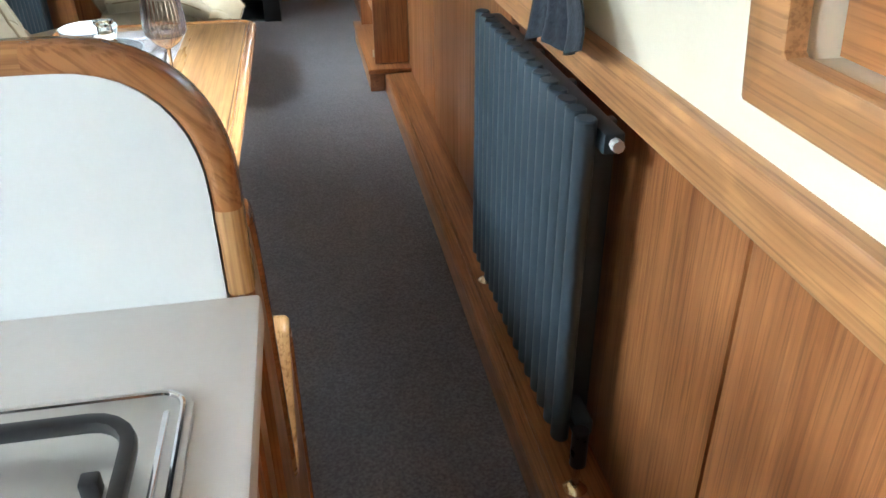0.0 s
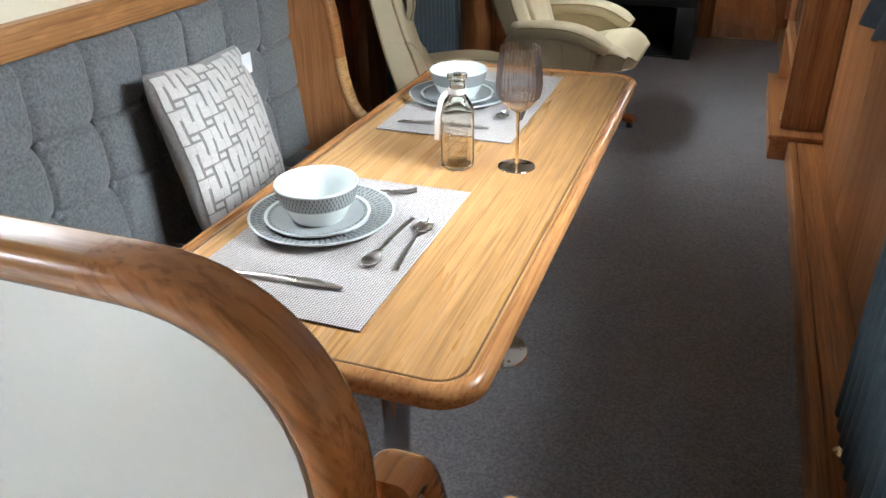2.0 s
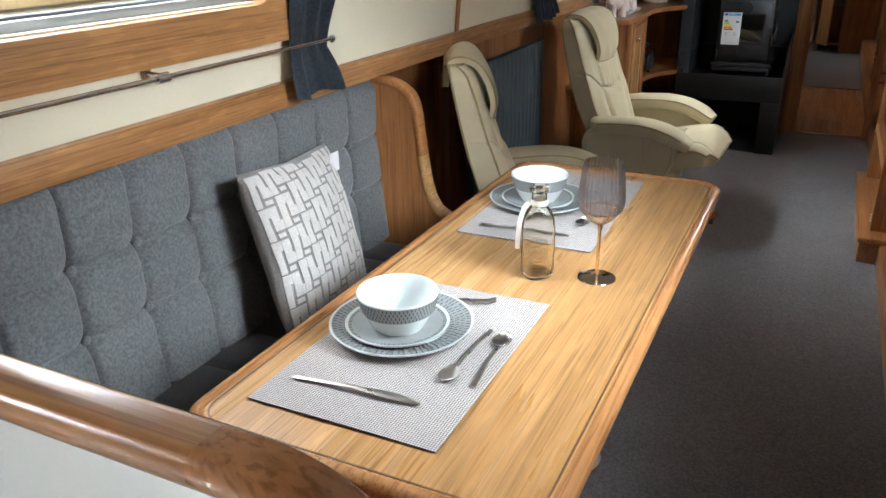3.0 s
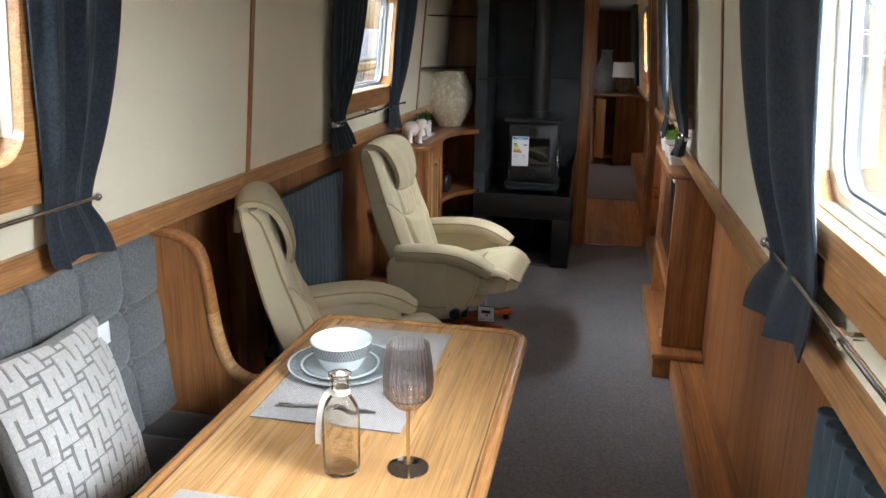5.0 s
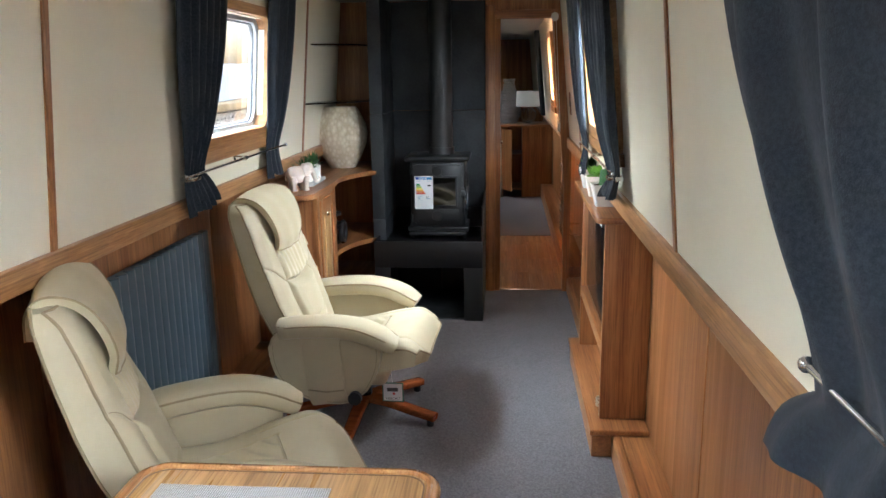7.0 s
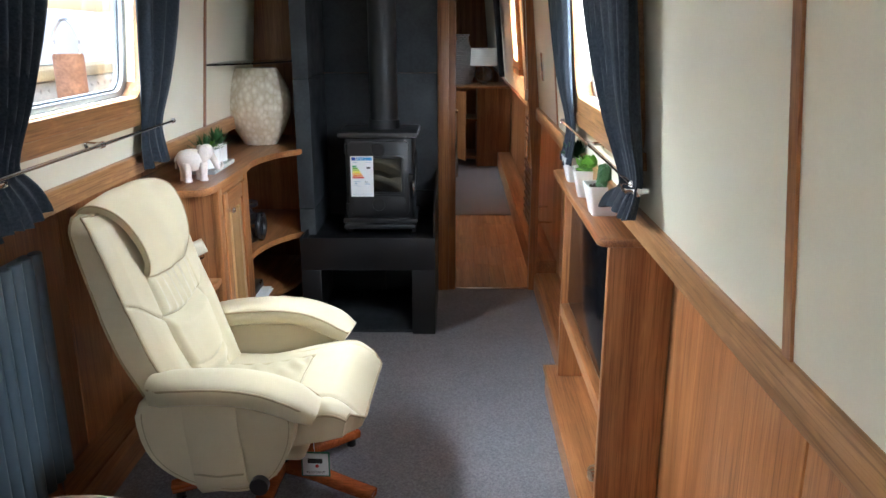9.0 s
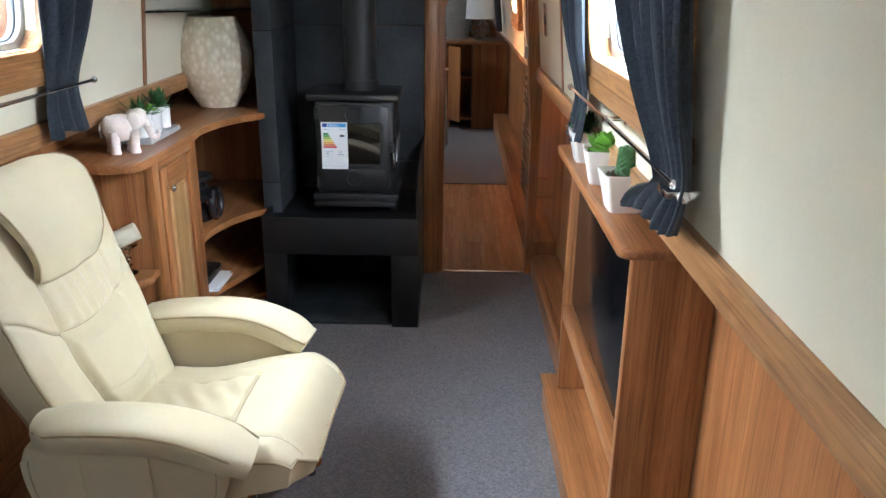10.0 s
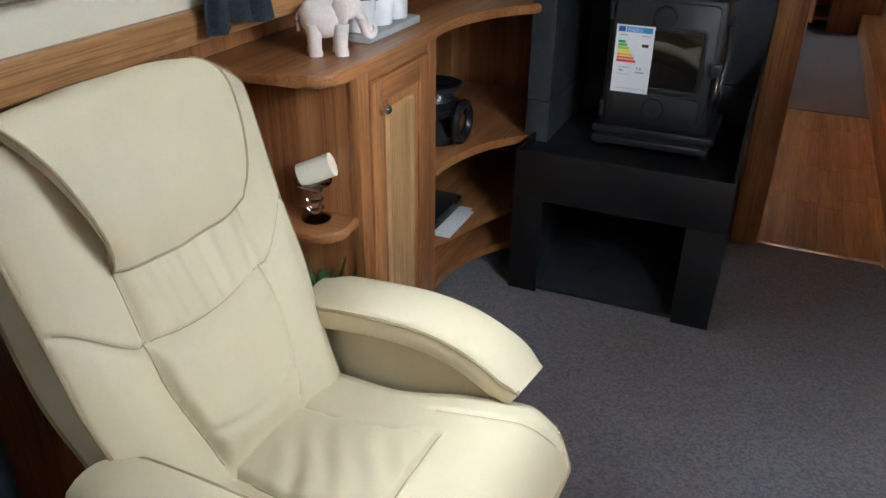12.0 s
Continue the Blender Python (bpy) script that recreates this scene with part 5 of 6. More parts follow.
part("body", bm, shell, vase, local=True)

bm = fresh()
E0 = Vector((-0.715, 5.60, 0.934))
def em(x, y, z):
    return E0 + Vector((0.88 * x + 0.47 * y, 0.47 * x - 0.88 * y, z))
turned = Matrix.Rotation(radians(28), 4, "Z")
ball(bm, em(-0.004, 0, 0.084), 0.05, (1.15, 0.84, 0.92), 24, turned)
ball(bm, em(-0.034, 0, 0.092), 0.034, (0.8, 0.95, 1.0), 18, turned)
ball(bm, em(0.055, 0, 0.112), 0.031, (0.95, 0.85, 1.1), 18, turned @ Matrix.Rotation(radians(20), 4, "Y"))
for a, b in ((-0.034, -0.020), (-0.026, 0.021), (0.028, -0.021), (0.036, 0.020)):
    lathe(bm, [(0, 0), (0.0165, 0.0), (0.0175, 0.006), (0.0145, 0.016), (0.0160, 0.04), (0.0205, 0.075), (0, 0.085)], em(a, b, 0), 16)
for s in (-1, 1):
    ball(bm, em(0.038, s * 0.030, 0.106), 0.027, (0.85, 0.28, 1.25), 16, Matrix.Rotation(radians(28 - s * 22), 4, "Z"))
    cyl(bm, em(0.074, s * 0.014, 0.088), em(0.094, s * 0.019, 0.082), 0.004, 8, 0.0015)
sweep(bm, smooth_path([em(0.070, 0, 0.108), em(0.086, 0, 0.078), em(0.094, 0, 0.052), em(0.106, 0, 0.042), em(0.117, 0, 0.054), em(0.113, 0, 0.068)], 6), lambda t: disc(0.0155 - 0.0105 * t, 12))
sweep(bm, smooth_path([em(-0.058, 0, 0.105), em(-0.066, 0, 0.088), em(-0.066, 0, 0.055)], 4), disc(0.0035, 8))
for v in bm.verts:
    v.co += 0.0016 * noise.noise(v.co * 130) * (v.co - em(0, 0, 0.09)).normalized()
solid("elephant_ornament", bm, clay, "small pale pink carved elephant ornament on the cabinet", "ornament")

tray = solid("display_tray", box(fresh(), -0.775, -0.665, 5.72, 6.02, 0.9345, 0.954, 0.004), concrete, "grey stone tray holding three small pots", "tray")


def leaves(bm, at, n, length, width, rise, seed, rings=3):
    """A rosette of pointed, thick leaves."""
    rnd = random.Random(seed)
    for k in range(n):
        ring_no = k * rings // n
        a = k * 2.39996 + rnd.uniform(-0.2, 0.2)
        up = rise[0] + (rise[1] - rise[0]) * ring_no / max(1, rings - 1) + rnd.uniform(-0.12, 0.12)
        L = length * rnd.uniform(0.75, 1.1)
        d = Vector((math.cos(a) * math.cos(up), math.sin(a) * math.cos(up), math.sin(up)))
        p = Vector(at)
        side = Vector((-math.sin(a), math.cos(a), 0))
        path = [p, p + d * L * 0.35 + Vector((0, 0, 0.0)), p + d * L * 0.7 + Vector((0, 0, L * 0.03)), p + d * L + Vector((0, 0, L * 0.10))]
        nrm = side.cross(d)
        rings_v = []
        for q, w in zip(path, (0.45, 1.0, 0.8, 0.06)):
            rings_v.append([bm.verts.new(q + side * width * w + nrm * width * 0.12), bm.verts.new(q - nrm * width * 0.22 * w), bm.verts.new(q - side * width * w + nrm * width * 0.12), bm.verts.new(q + nrm * width * 0.18 * w)])
        for r0, r1 in zip(rings_v, rings_v[1:]):
            for i in range(4):
                bm.faces.new((r0[i], r0[(i + 1) % 4], r1[(i + 1) % 4], r1[i]))
        bm.faces.new(rings_v[0][::-1])
        bm.faces.new(rings_v[-1])
    return bm


for k, y in enumerate((5.775, 5.87, 5.96)):
    p = thing("potted_succulent", (-0.718, y, 0.954), "green spiky succulent in a small white cylinder pot", "plant", "pots on the tray")
    part("pot", lathe(fresh(), [(0, 0.0), (0.034, 0.0), (0.037, 0.003), (0.039, 0.080), (0.036, 0.080), (0.034, 0.06), (0, 0.06)], (0, 0, 0), 32), pot_white, p, local=True)
    part("soil", lathe(fresh(), [(0, 0.064), (0.0335, 0.063), (0.0335, 0.058), (0, 0.058)], (0, 0, 0), 20), soil, p, local=True)
    part("leaves", leaves(fresh(), (0, 0, 0.068), 34, (0.085, 0.035, 0.075)[k], (0.0055, 0.009, 0.010)[k], (0.25, 1.15), 40 + k), leaf if k == 1 else leaf_dark, p, local=True)

candle = thing("candle_holder", (-0.715, 5.50, 0.535), "turned glass candle holder with a tilted cream candle", "candle holder")
part("glass", lathe(fresh(), [(0, 0), (0.036, 0.0), (0.038, 0.004), (0.02, 0.012), (0.013, 0.02), (0.022, 0.032), (0.012, 0.044), (0.022, 0.056), (0.012, 0.068), (0.02, 0.080), (0.014, 0.09), (0.044, 0.100), (0.046, 0.104), (0.0, 0.098)], (0, 0, 0), 36), clear_glass, candle, local=True)
part("candle", cyl(fresh(), (-0.03, -0.01, 0.118), (0.045, 0.02, 0.150), 0.030, 28), plain("candle_wax", (0.78, 0.72, 0.56), 0.5, 0, 0.03, 20.0, 0.02), candle, "cream pillar candle lying askew", local=True)
plant = thing("potted_plant", (-0.70, 5.49, 0.10), "dark green leafy plant in a grey pot on the low shelf", "plant")
part("pot", lathe(fresh(), [(0, 0), (0.04, 0), (0.052, 0.09), (0.056, 0.16), (0.050, 0.16), (0.046, 0.14), (0, 0.14)], (0, 0, 0), 30), steel, plant, local=True)
part("leaves", leaves(fresh(), (0, 0, 0.15), 34, 0.16, 0.016, (0.3, 1.25), 77), leaf_dark, plant, local=True)
speaker = thing("speaker", (-0.72, 6.25, 0.50), "round black speaker lying on the curved shelf", "speaker")
part("body", lathe(fresh(), [(0, 0), (0.07, 0), (0.085, 0.03), (0.06, 0.06), (0.04, 0.075), (0.09, 0.10), (0.10, 0.125), (0.06, 0.14), (0.05, 0.17), (0.085, 0.18), (0.085, 0.195), (0, 0.195)], (0, 0, 0), 36), black, speaker, local=True)
part("ring", sweep(fresh(), [(0.095 + 0.0 * k, 0.06 * math.cos(2 * math.pi * k / 24), 0.075 + 0.06 * math.sin(2 * math.pi * k / 24)) for k in range(24)], disc(0.016, 8), (1, 0, 0), closed=True), black, speaker, local=True)
media = thing("media_box", (-0.75, 6.22, 0.22), "flat black media box with papers on the low shelf", "media box")
part("case", box(fresh(), -0.88, -0.66, 6.12, 6.36, 0.22, 0.265, 0.006), black, media)
for k in range(2):
    part("paper_sheet", box(fresh(), -0.68 - 0.012 * k, -0.60 - 0.012 * k, 6.10 + 0.015 * k, 6.32 + 0.015 * k, 0.221 + 0.005 * k, 0.225 + 0.005 * k, 0.001), paper, media, "white folded paper")
for z in (1.36, 1.70):
    s = solid("glass_shelf", prism(fresh(), [(-0.79 + 0.09 * (z - 1.36) * 1.0, 6.10 if z < 1.5 else 6.2), (-0.62, 6.22), (-0.50, 6.40), (-0.47, 6.55), (-0.47, 6.96), (-0.78 + 0.09 * (z - 1.36), 6.96)], "z", z, z + 0.008, 0.002), shelf_glass, "dark-edged glass corner shelf", "shelf", "glass corner shelves")

# ---- stove, hearth and slate surround ----
surround = thing("slate_surround", (-0.1, 6.8, 0), "dark slate tile surround behind the stove", "surround", kind="structure")
for z0, z1 in ((0.0, 0.62), (0.623, 1.28), (1.283, 1.99)):
    part("tile", box(fresh(), -0.465, -0.385, 6.43, 6.92, z0, z1, 0.003), slate, surround)
    for x0, x1 in ((-0.384, -0.07), (-0.067, 0.243)):
        part("tile", box(fresh(), x0, x1, 6.905, 6.94, z0, z1, 0.003), slate, surround)

hearth = thing("hearth", (-0.095, 6.58, 0), "black steel hearth plinth with a log recess", "hearth")
part("leg", box(fresh(), -0.435, -0.335, 6.25, 6.262, 0, 0.345, 0.001), steel_black, hearth)
part("leg", box(fresh(), 0.125, 0.243, 6.25, 6.262, 0, 0.345, 0.001), steel_black, hearth)
part("fascia", box(fresh(), -0.435, 0.243, 6.25, 6.262, 0.345, 0.512, 0.001), steel_black, hearth)
part("side", box(fresh(), 0.231, 0.243, 6.263, 6.90, 0, 0.512, 0.001), steel_black, hearth)
part("upstand", prism(fresh(), [(6.262, 0.513), (6.90, 0.513), (6.90, 0.74), (6.36, 0.70), (6.262, 0.66)], "x", 0.235, 0.243), steel_black, hearth)
part("side", box(fresh(), -0.435, -0.423, 6.263, 6.90, 0, 0.512, 0.001), steel_black, hearth)
part("shelf", box(fresh(), -0.42, 0.23, 6.264, 6.90, 0.47, 0.482, 0.001), steel_black, hearth)
part("floor_tile", box(fresh(), -0.42, 0.23, 6.27, 6.90, 0.001, 0.012, 0.002), slate, hearth)

stove = thing("wood_stove", (-0.053, 6.60, 0.482), "black cast-iron wood stove with an energy label on its glass", "stove")
F = 6.455
part("base", box(fresh(), -0.245, 0.145, F + 0.01, F + 0.31, 0.535, 0.562, 0.008), iron, stove)
for x in (-0.215, 0.115):
    for y in (F + 0.05, F + 0.27):
        part("foot", cyl(fresh(), (x, y, 0.482), (x, y, 0.54), 0.018, 12, 0.024), iron, stove)
part("body", box(fresh(), -0.225, 0.125, F + 0.022, F + 0.30, 0.56, 0.985, 0.016, 3), iron, stove)
part("top_plate", box(fresh(), -0.258, 0.152, F - 0.005, F + 0.33, 0.985, 1.015, 0.010, 3), iron, stove)
part("ash_lip", box(fresh(), -0.235, 0.135, F - 0.03, F + 0.05, 0.512, 0.538, 0.008), iron, stove)
sd = part("door", prism(fresh(), rounded(-0.205, 0.105, 0.585, 0.965, 0.02), "y", F + 0.004, F + 0.024, 0.004), iron, stove, "cast door with a glass window")
part("frame", sweep(fresh(), [(x, F + 0.002, z) for x, z in rounded(-0.165, 0.072, 0.70, 0.888, 0.012)], pill(0.014, 0.014, 0.004, 2), (0, 1, 0), closed=True), iron, sd)
part("glass", box(fresh(), -0.162, 0.069, F, F + 0.003, 0.703, 0.885), stove_glass, sd, "dark reflecting stove glass")
part("lower_panel", prism(fresh(), rounded(-0.185, 0.085, 0.60, 0.68, 0.015), "y", F - 0.001, F + 0.005, 0.003), iron, sd)
for z in (0.640, 0.925):
    air = part("air_wheel", cyl(cyl(fresh(), (-0.053, F - 0.006, z), (-0.053, F + 0.006, z), 0.038, 32, 0.035), (-0.053, F - 0.015, z), (-0.053, F - 0.006, z), 0.030, 32, 0.034), iron, sd)
    part("grip", box(fresh(), -0.073, -0.033, F - 0.022, F - 0.014, z - 0.004, z + 0.004, 0.002), iron, air)
part("handle", sweep(fresh(), smooth_path([(0.122, F + 0.004, 0.68), (0.128, F - 0.022, 0.69), (0.128, F - 0.024, 0.74), (0.122, F + 0.004, 0.775)], 5), disc(0.006, 10)), chrome, sd, "bright wire handle")
part("latch", box(fresh(), 0.100, 0.132, F - 0.01, F + 0.01, 0.76, 0.80, 0.004), iron, sd)
for z in (0.62, 0.93):
    part("hinge", cyl(fresh(), (-0.218, F + 0.006, z - 0.025), (-0.218, F + 0.006, z + 0.025), 0.008, 12), iron, sd)
for k in range(3):
    part("side_rib", sweep(fresh(), smooth_path([(0.130, F + 0.08 + 0.07 * k, 0.70), (0.134, F + 0.11 + 0.07 * k, 0.80), (0.130, F + 0.08 + 0.07 * k, 0.90)], 5), disc(0.006, 8)), iron, stove)
label = part("energy_label", box(fresh(), -0.195, -0.078, F - 0.006, F - 0.0045, 0.683, 0.893), paper, stove, "white energy label with coloured efficiency bars")
L0, LW, LT = -0.192, 0.111, 0.890
tint = {}
def flat(name, rgb, x0, x1, z0, z1, up=0.0):
    if rgb not in tint:
        tint[rgb] = plain("label_ink", rgb, 0.6, 0, 0.02, 10.0, 0.0)
    return part(name, box(fresh(), L0 + x0 * LW, L0 + x1 * LW, F - 0.0072 - up, F - 0.0062 - up, LT - z1 * 0.204, LT - z0 * 0.204), tint[rgb], label)
flat("flag", (0.02, 0.08, 0.40), 0.03, 0.22, 0.01, 0.09)
flat("heading", (0.05, 0.30, 0.62), 0.25, 0.97, 0.01, 0.09)
bars = ((0.0, 0.30, 0.08), (0.15, 0.42, 0.04), (0.45, 0.58, 0.03), (0.85, 0.75, 0.02), (0.85, 0.45, 0.02), (0.75, 0.18, 0.02), (0.65, 0.03, 0.03))
for k, rgb in enumerate(bars):
    flat("bar", rgb, 0.06, 0.26 + 0.055 * k, 0.22 + 0.048 * k, 0.258 + 0.048 * k)
flat("arrow", (0.01, 0.01, 0.01), 0.72, 0.90, 0.255, 0.30)
for x0, x1, z0, z1 in ((0.08, 0.30, 0.13, 0.145), (0.68, 0.93, 0.13, 0.14), (0.12, 0.42, 0.62, 0.63), (0.62, 0.86, 0.68, 0.70), (0.05, 0.95, 0.95, 0.955), (0.16, 0.26, 0.66, 0.69), (0.1, 0.44, 0.73, 0.735)):
    flat("print", (0.30, 0.42, 0.55), x0, x1, z0, z1)
number = bpy.data.curves.new("label_number", "FONT")
number.body, number.size = "5,0", 0.013
number.materials.append(black)
tx = new("figure", number)
tx.parent = label
tx.matrix_basis = Matrix.Translation(Vector((-0.122, F - 0.0075, 0.757)) - Vector(stove.location)) @ Euler((radians(90), 0, 0)).to_matrix().to_4x4()
heading = bpy.data.curves.new("label_heading", "FONT")
heading.body, heading.size = "ENERG", 0.0145
heading.materials.append(paper)
tx = new("heading_word", heading)
tx.parent = label
tx.matrix_basis = Matrix.Translation(Vector((-0.160, F - 0.0085, 0.8745)) - Vector(stove.location)) @ Euler((radians(90), 0, 0)).to_matrix().to_4x4()
part("flue_collar", cyl(fresh(), (-0.035, F + 0.19, 1.014), (-0.035, F + 0.19, 1.06), 0.082, 36), iron, stove)
part("flue", cyl(fresh(), (-0.035, F + 0.19, 1.05), (-0.035, F + 0.19, 1.995), 0.073, 40), iron, stove, "matt black flue pipe")

# ---- television cabinet ----
tvc = thing("tv_cabinet", (0.85, 5.05, 0), "slim oak wall cabinet that frames a television", "cabinet")
part("mantel", prism(fresh(), [(0.742, 4.556), (0.760, 4.545), (0.962, 4.545), (0.962, 5.60), (0.752, 5.60), (0.736, 5.585), (0.732, 4.572)], "z", 0.957, 0.983, 0.007, 3), oak_y, tvc, "oak mantel shelf with clipped corners")
part("side", box(fresh(), 0.774, 0.962, 4.602, 4.630, 0.128, 0.956, 0.003), oak_z, tvc)
part("side", box(fresh(), 0.774, 0.962, 5.49, 5.518, 0.128, 0.956, 0.003), oak_z, tvc)
part("back", box(fresh(), 0.935, 0.962, 4.631, 5.489, 0.128, 0.956), oak_y, tvc)
part("rail", box(fresh(), 0.774, 0.812, 4.631, 5.489, 0.400, 0.452, 0.003), oak_y, tvc)
part("lower_back", box(fresh(), 0.90, 0.934, 4.631, 5.489, 0.128, 0.400), oak_y, tvc)
part("base_shelf", prism(fresh(), [(0.726, 4.496), (0.962, 4.496), (0.962, 5.612), (0.726, 5.612)], "z", 0.10, 0.126, 0.007, 3), oak_y, tvc)
part("plinth", box(fresh(), 0.735, 0.816, 4.515, 5.595, 0, 0.0995, 0.002), oak_y, tvc)
part("cable_port", cyl(fresh(), (0.892, 5.40, 0.20), (0.90, 5.40, 0.20), 0.022, 20), brass, tvc, "round brass cable port")
tv = thing("television", (0.83, 5.06, 0.452), "black flat television set into the oak cabinet", "television")
part("case", box(fresh(), 0.803, 0.86, 4.636, 5.484, 0.4525, 0.950, 0.005), black, tv)
part("screen", box(fresh(), 0.7985, 0.8025, 4.650, 5.470, 0.470, 0.938, 0.001), screen, tv, "dark glossy screen")
part("sticker", box(fresh(), 0.790, 0.7915, 4.85, 4.96, 0.885, 0.940), paper, tv, "white sticker on the screen's top edge")
cable = thing("cable", (0.80, 4.72, 0.13), "short coiled grey cable on the base shelf", "cable")
part("coil", sweep(fresh(), [(0.80 + 0.025 * math.cos(a), 4.72 + 0.03 * math.sin(a), 0.131 + 0.0022 * a) for a in [0.3 * k for k in range(60)]], disc(0.004, 6)), steel, cable)


def square_pot(y, seed, kind):
    p = thing("potted_succulent", (0.795, y, 0.983), {"spiky": "dark spiky succulent in a white square pot", "rosette": "bright green rosette succulent in a white square pot", "column": "knobbly column succulent in a white square pot"}[kind], "plant", "pots on the mantel")
    bm = fresh()
    loops = []
    for r, z in ((0.036, 0.0), (0.038, 0.002), (0.056, 0.088), (0.0565, 0.092), (0.052, 0.092), (0.049, 0.08)):
        loops.append([bm.verts.new((x, q, z)) for x, q in rounded(-r, r, -r, r, 0.012, 4)])
    for a, b in zip(loops, loops[1:]):
        for i in range(len(a)):
            bm.faces.new((a[i], a[(i + 1) % len(a)], b[(i + 1) % len(a)], b[i]))
    bm.faces.new(loops[0][::-1])
    bm.faces.new(loops[-1])
    part("pot", bm, pot_white, p, local=True)
    bm = fresh()
    rnd = random.Random(seed)
    for k in range(60):
        ball(bm, (rnd.uniform(-0.042, 0.042), rnd.uniform(-0.042, 0.042), 0.082 + rnd.uniform(0, 0.003)), rnd.uniform(0.004, 0.007), seg=6)
    part("gravel", bm, soil, p, local=True)
    if kind == "spiky":
        bm = leaves(fresh(), (0, 0, 0.084), 24, 0.075, 0.013, (0.2, 1.2), seed)
    elif kind == "rosette":
        bm = leaves(fresh(), (0, 0, 0.086), 26, 0.058, 0.026, (0.05, 1.2), seed, 4)
    else:
        bm = fresh()
        for k in range(90):
            h = k / 90
            a = k * 2.39996
            ball(bm, (0.017 * math.cos(a) * (1 - 0.3 * h), 0.017 * math.sin(a) * (1 - 0.3 * h), 0.084 + 0.062 * h), 0.0085, (1, 1, 1.1), 8)
        leaves(bm, (0.0, -0.03, 0.084), 9, 0.025, 0.008, (0.3, 1.1), seed)
    part("leaves", bm, leaf if kind == "rosette" else leaf_dark, p, local=True)
    p.rotation_euler = (0, 0, radians(seed * 7 % 12 - 6))
    return p


square_pot(5.36, 11, "spiky")
square_pot(5.10, 12, "rosette")
square_pot(4.84, 13, "column")

# ---- doorway, corridor and far cabin ----
leafd = thing("door_1", (0.30, 7.3, 0), "oak door standing open along the corridor", "door", kind="structure")
part("leaf", box(fresh(), 0.274, 0.308, 7.03, 7.50, 0.01, 1.87, 0.003), oak_z, leafd)
part("handle", cyl(cyl(cyl(fresh(), (0.308, 7.44, 1.02), (0.315, 7.44, 1.02), 0.024, 20), (0.31, 7.44, 1.02), (0.355, 7.44, 1.02), 0.008, 12), (0.352, 7.445, 1.02), (0.352, 7.34, 1.02), 0.008, 12), chrome, leafd, "chrome lever handle")
for z in (0.2, 1.0, 1.7):
    part("hinge", cyl(fresh(), (0.312, 7.03, z - 0.04), (0.312, 7.03, z + 0.04), 0.006, 10), steel, leafd)
bag = thing("hanging_bag", (0.34, 7.40, 0.62), "thin white cloth bag hanging on the door handle", "bag")
part("cloth", sheet(fresh(), lambda u, v: (0.345 + 0.012 * math.sin(9 * u + 3 * v) * v, 7.37 + (u - 0.5) * (0.02 + 0.10 * v), 1.01 - 0.40 * v), 20, 20, 0.003), lining_cloth, bag, smooth=80)

cordt = thing("blind_cord", (0.715, 6.94, 1.15), "white looped blind cord beside the doorway", "blind cord")
for dx in (-0.008, 0.008):
    part("cord", cyl(fresh(), (0.70 + dx, 6.935, 1.86), (0.74 + dx, 6.935, 1.17), 0.002, 6), cord, cordt)
part("pulley", ball(fresh(), (0.70, 6.93, 1.88), 0.026, (1, 0.5, 1.1), 14), cord, cordt, "white round pulley")
part("weight", box(fresh(), 0.73, 0.75, 6.925, 6.945, 1.13, 1.19, 0.005), cord, cordt)
switch = thing("light_switch", lean(1, 6.62, 1.33), "bright metal switch plate on the cream lining", "switch")
part("plate", lean_box(fresh(), 1, 6.58, 6.66, 1.26, 1.40, 0.007, 0.0), chrome, switch)
part("rocker", lean_box(fresh(), 1, 6.605, 6.635, 1.31, 1.35, 0.011, 0.0), black, switch)

towel = thing("towel_rail", (0.81, 7.41, 0.30), "tall chrome ladder towel rail on the corridor side", "towel rail")
for y in (7.20, 7.62):
    part("upright", cyl(fresh(), (0.822, y, 0.30), (0.822, y, 0.985), 0.013, 12), chrome, towel)
    part("wall_bracket", cyl(fresh(), (0.822, y, 0.36), (0.963, y, 0.36), 0.007, 10), chrome, towel)
for k in (0, 1, 2, 3, 4, 5, 6, 7, 8, 11, 12, 13, 14):
    part("rung", cyl(fresh(), (0.808, 7.20, 0.33 + 0.045 * k), (0.808, 7.62, 0.33 + 0.045 * k), 0.009, 10), chrome, towel)
solid("baseboard_corridor", box(fresh(), 0.815, 0.962, END + 0.06, ROOM, -0.004, 0.16, 0.006), oak_y, "oak ledge along the corridor", "skirting", kind="structure")

dresser = thing("dresser", (0.55, 11.5, 0), "oak corner dresser with open shelves in the far cabin", "dresser")
part("top", prism(fresh(), [(0.30, 11.18), (0.62, 11.12), (0.96, 11.22), (0.96, 11.85), (0.30, 11.85)], "z", 0.86, 0.885, 0.005), oak_x, dresser)
part("side", box(fresh(), 0.60, 0.95, 11.20, 11.23, 0, 0.86), oak_z, dresser)
part("side", box(fresh(), 0.32, 0.35, 11.22, 11.82, 0, 0.86), oak_z, dresser)
part("upright", box(fresh(), 0.58, 0.61, 11.18, 11.82, 0, 0.86), oak_z, dresser)
for z in (0.08, 0.50):
    part("shelf", box(fresh(), 0.35, 0.58, 11.23, 11.82, z, z + 0.022), oak_x, dresser)
part("back", box(fresh(), 0.35, 0.95, 11.80, 11.83, 0, 0.86), oak_z, dresser)
part("ajar_door", prism(fresh(), [(0.335, 11.19), (0.345, 11.18), (0.46, 10.98), (0.45, 10.97)], "z", 0.10, 0.84), oak_z, dresser, "small cupboard door standing ajar")
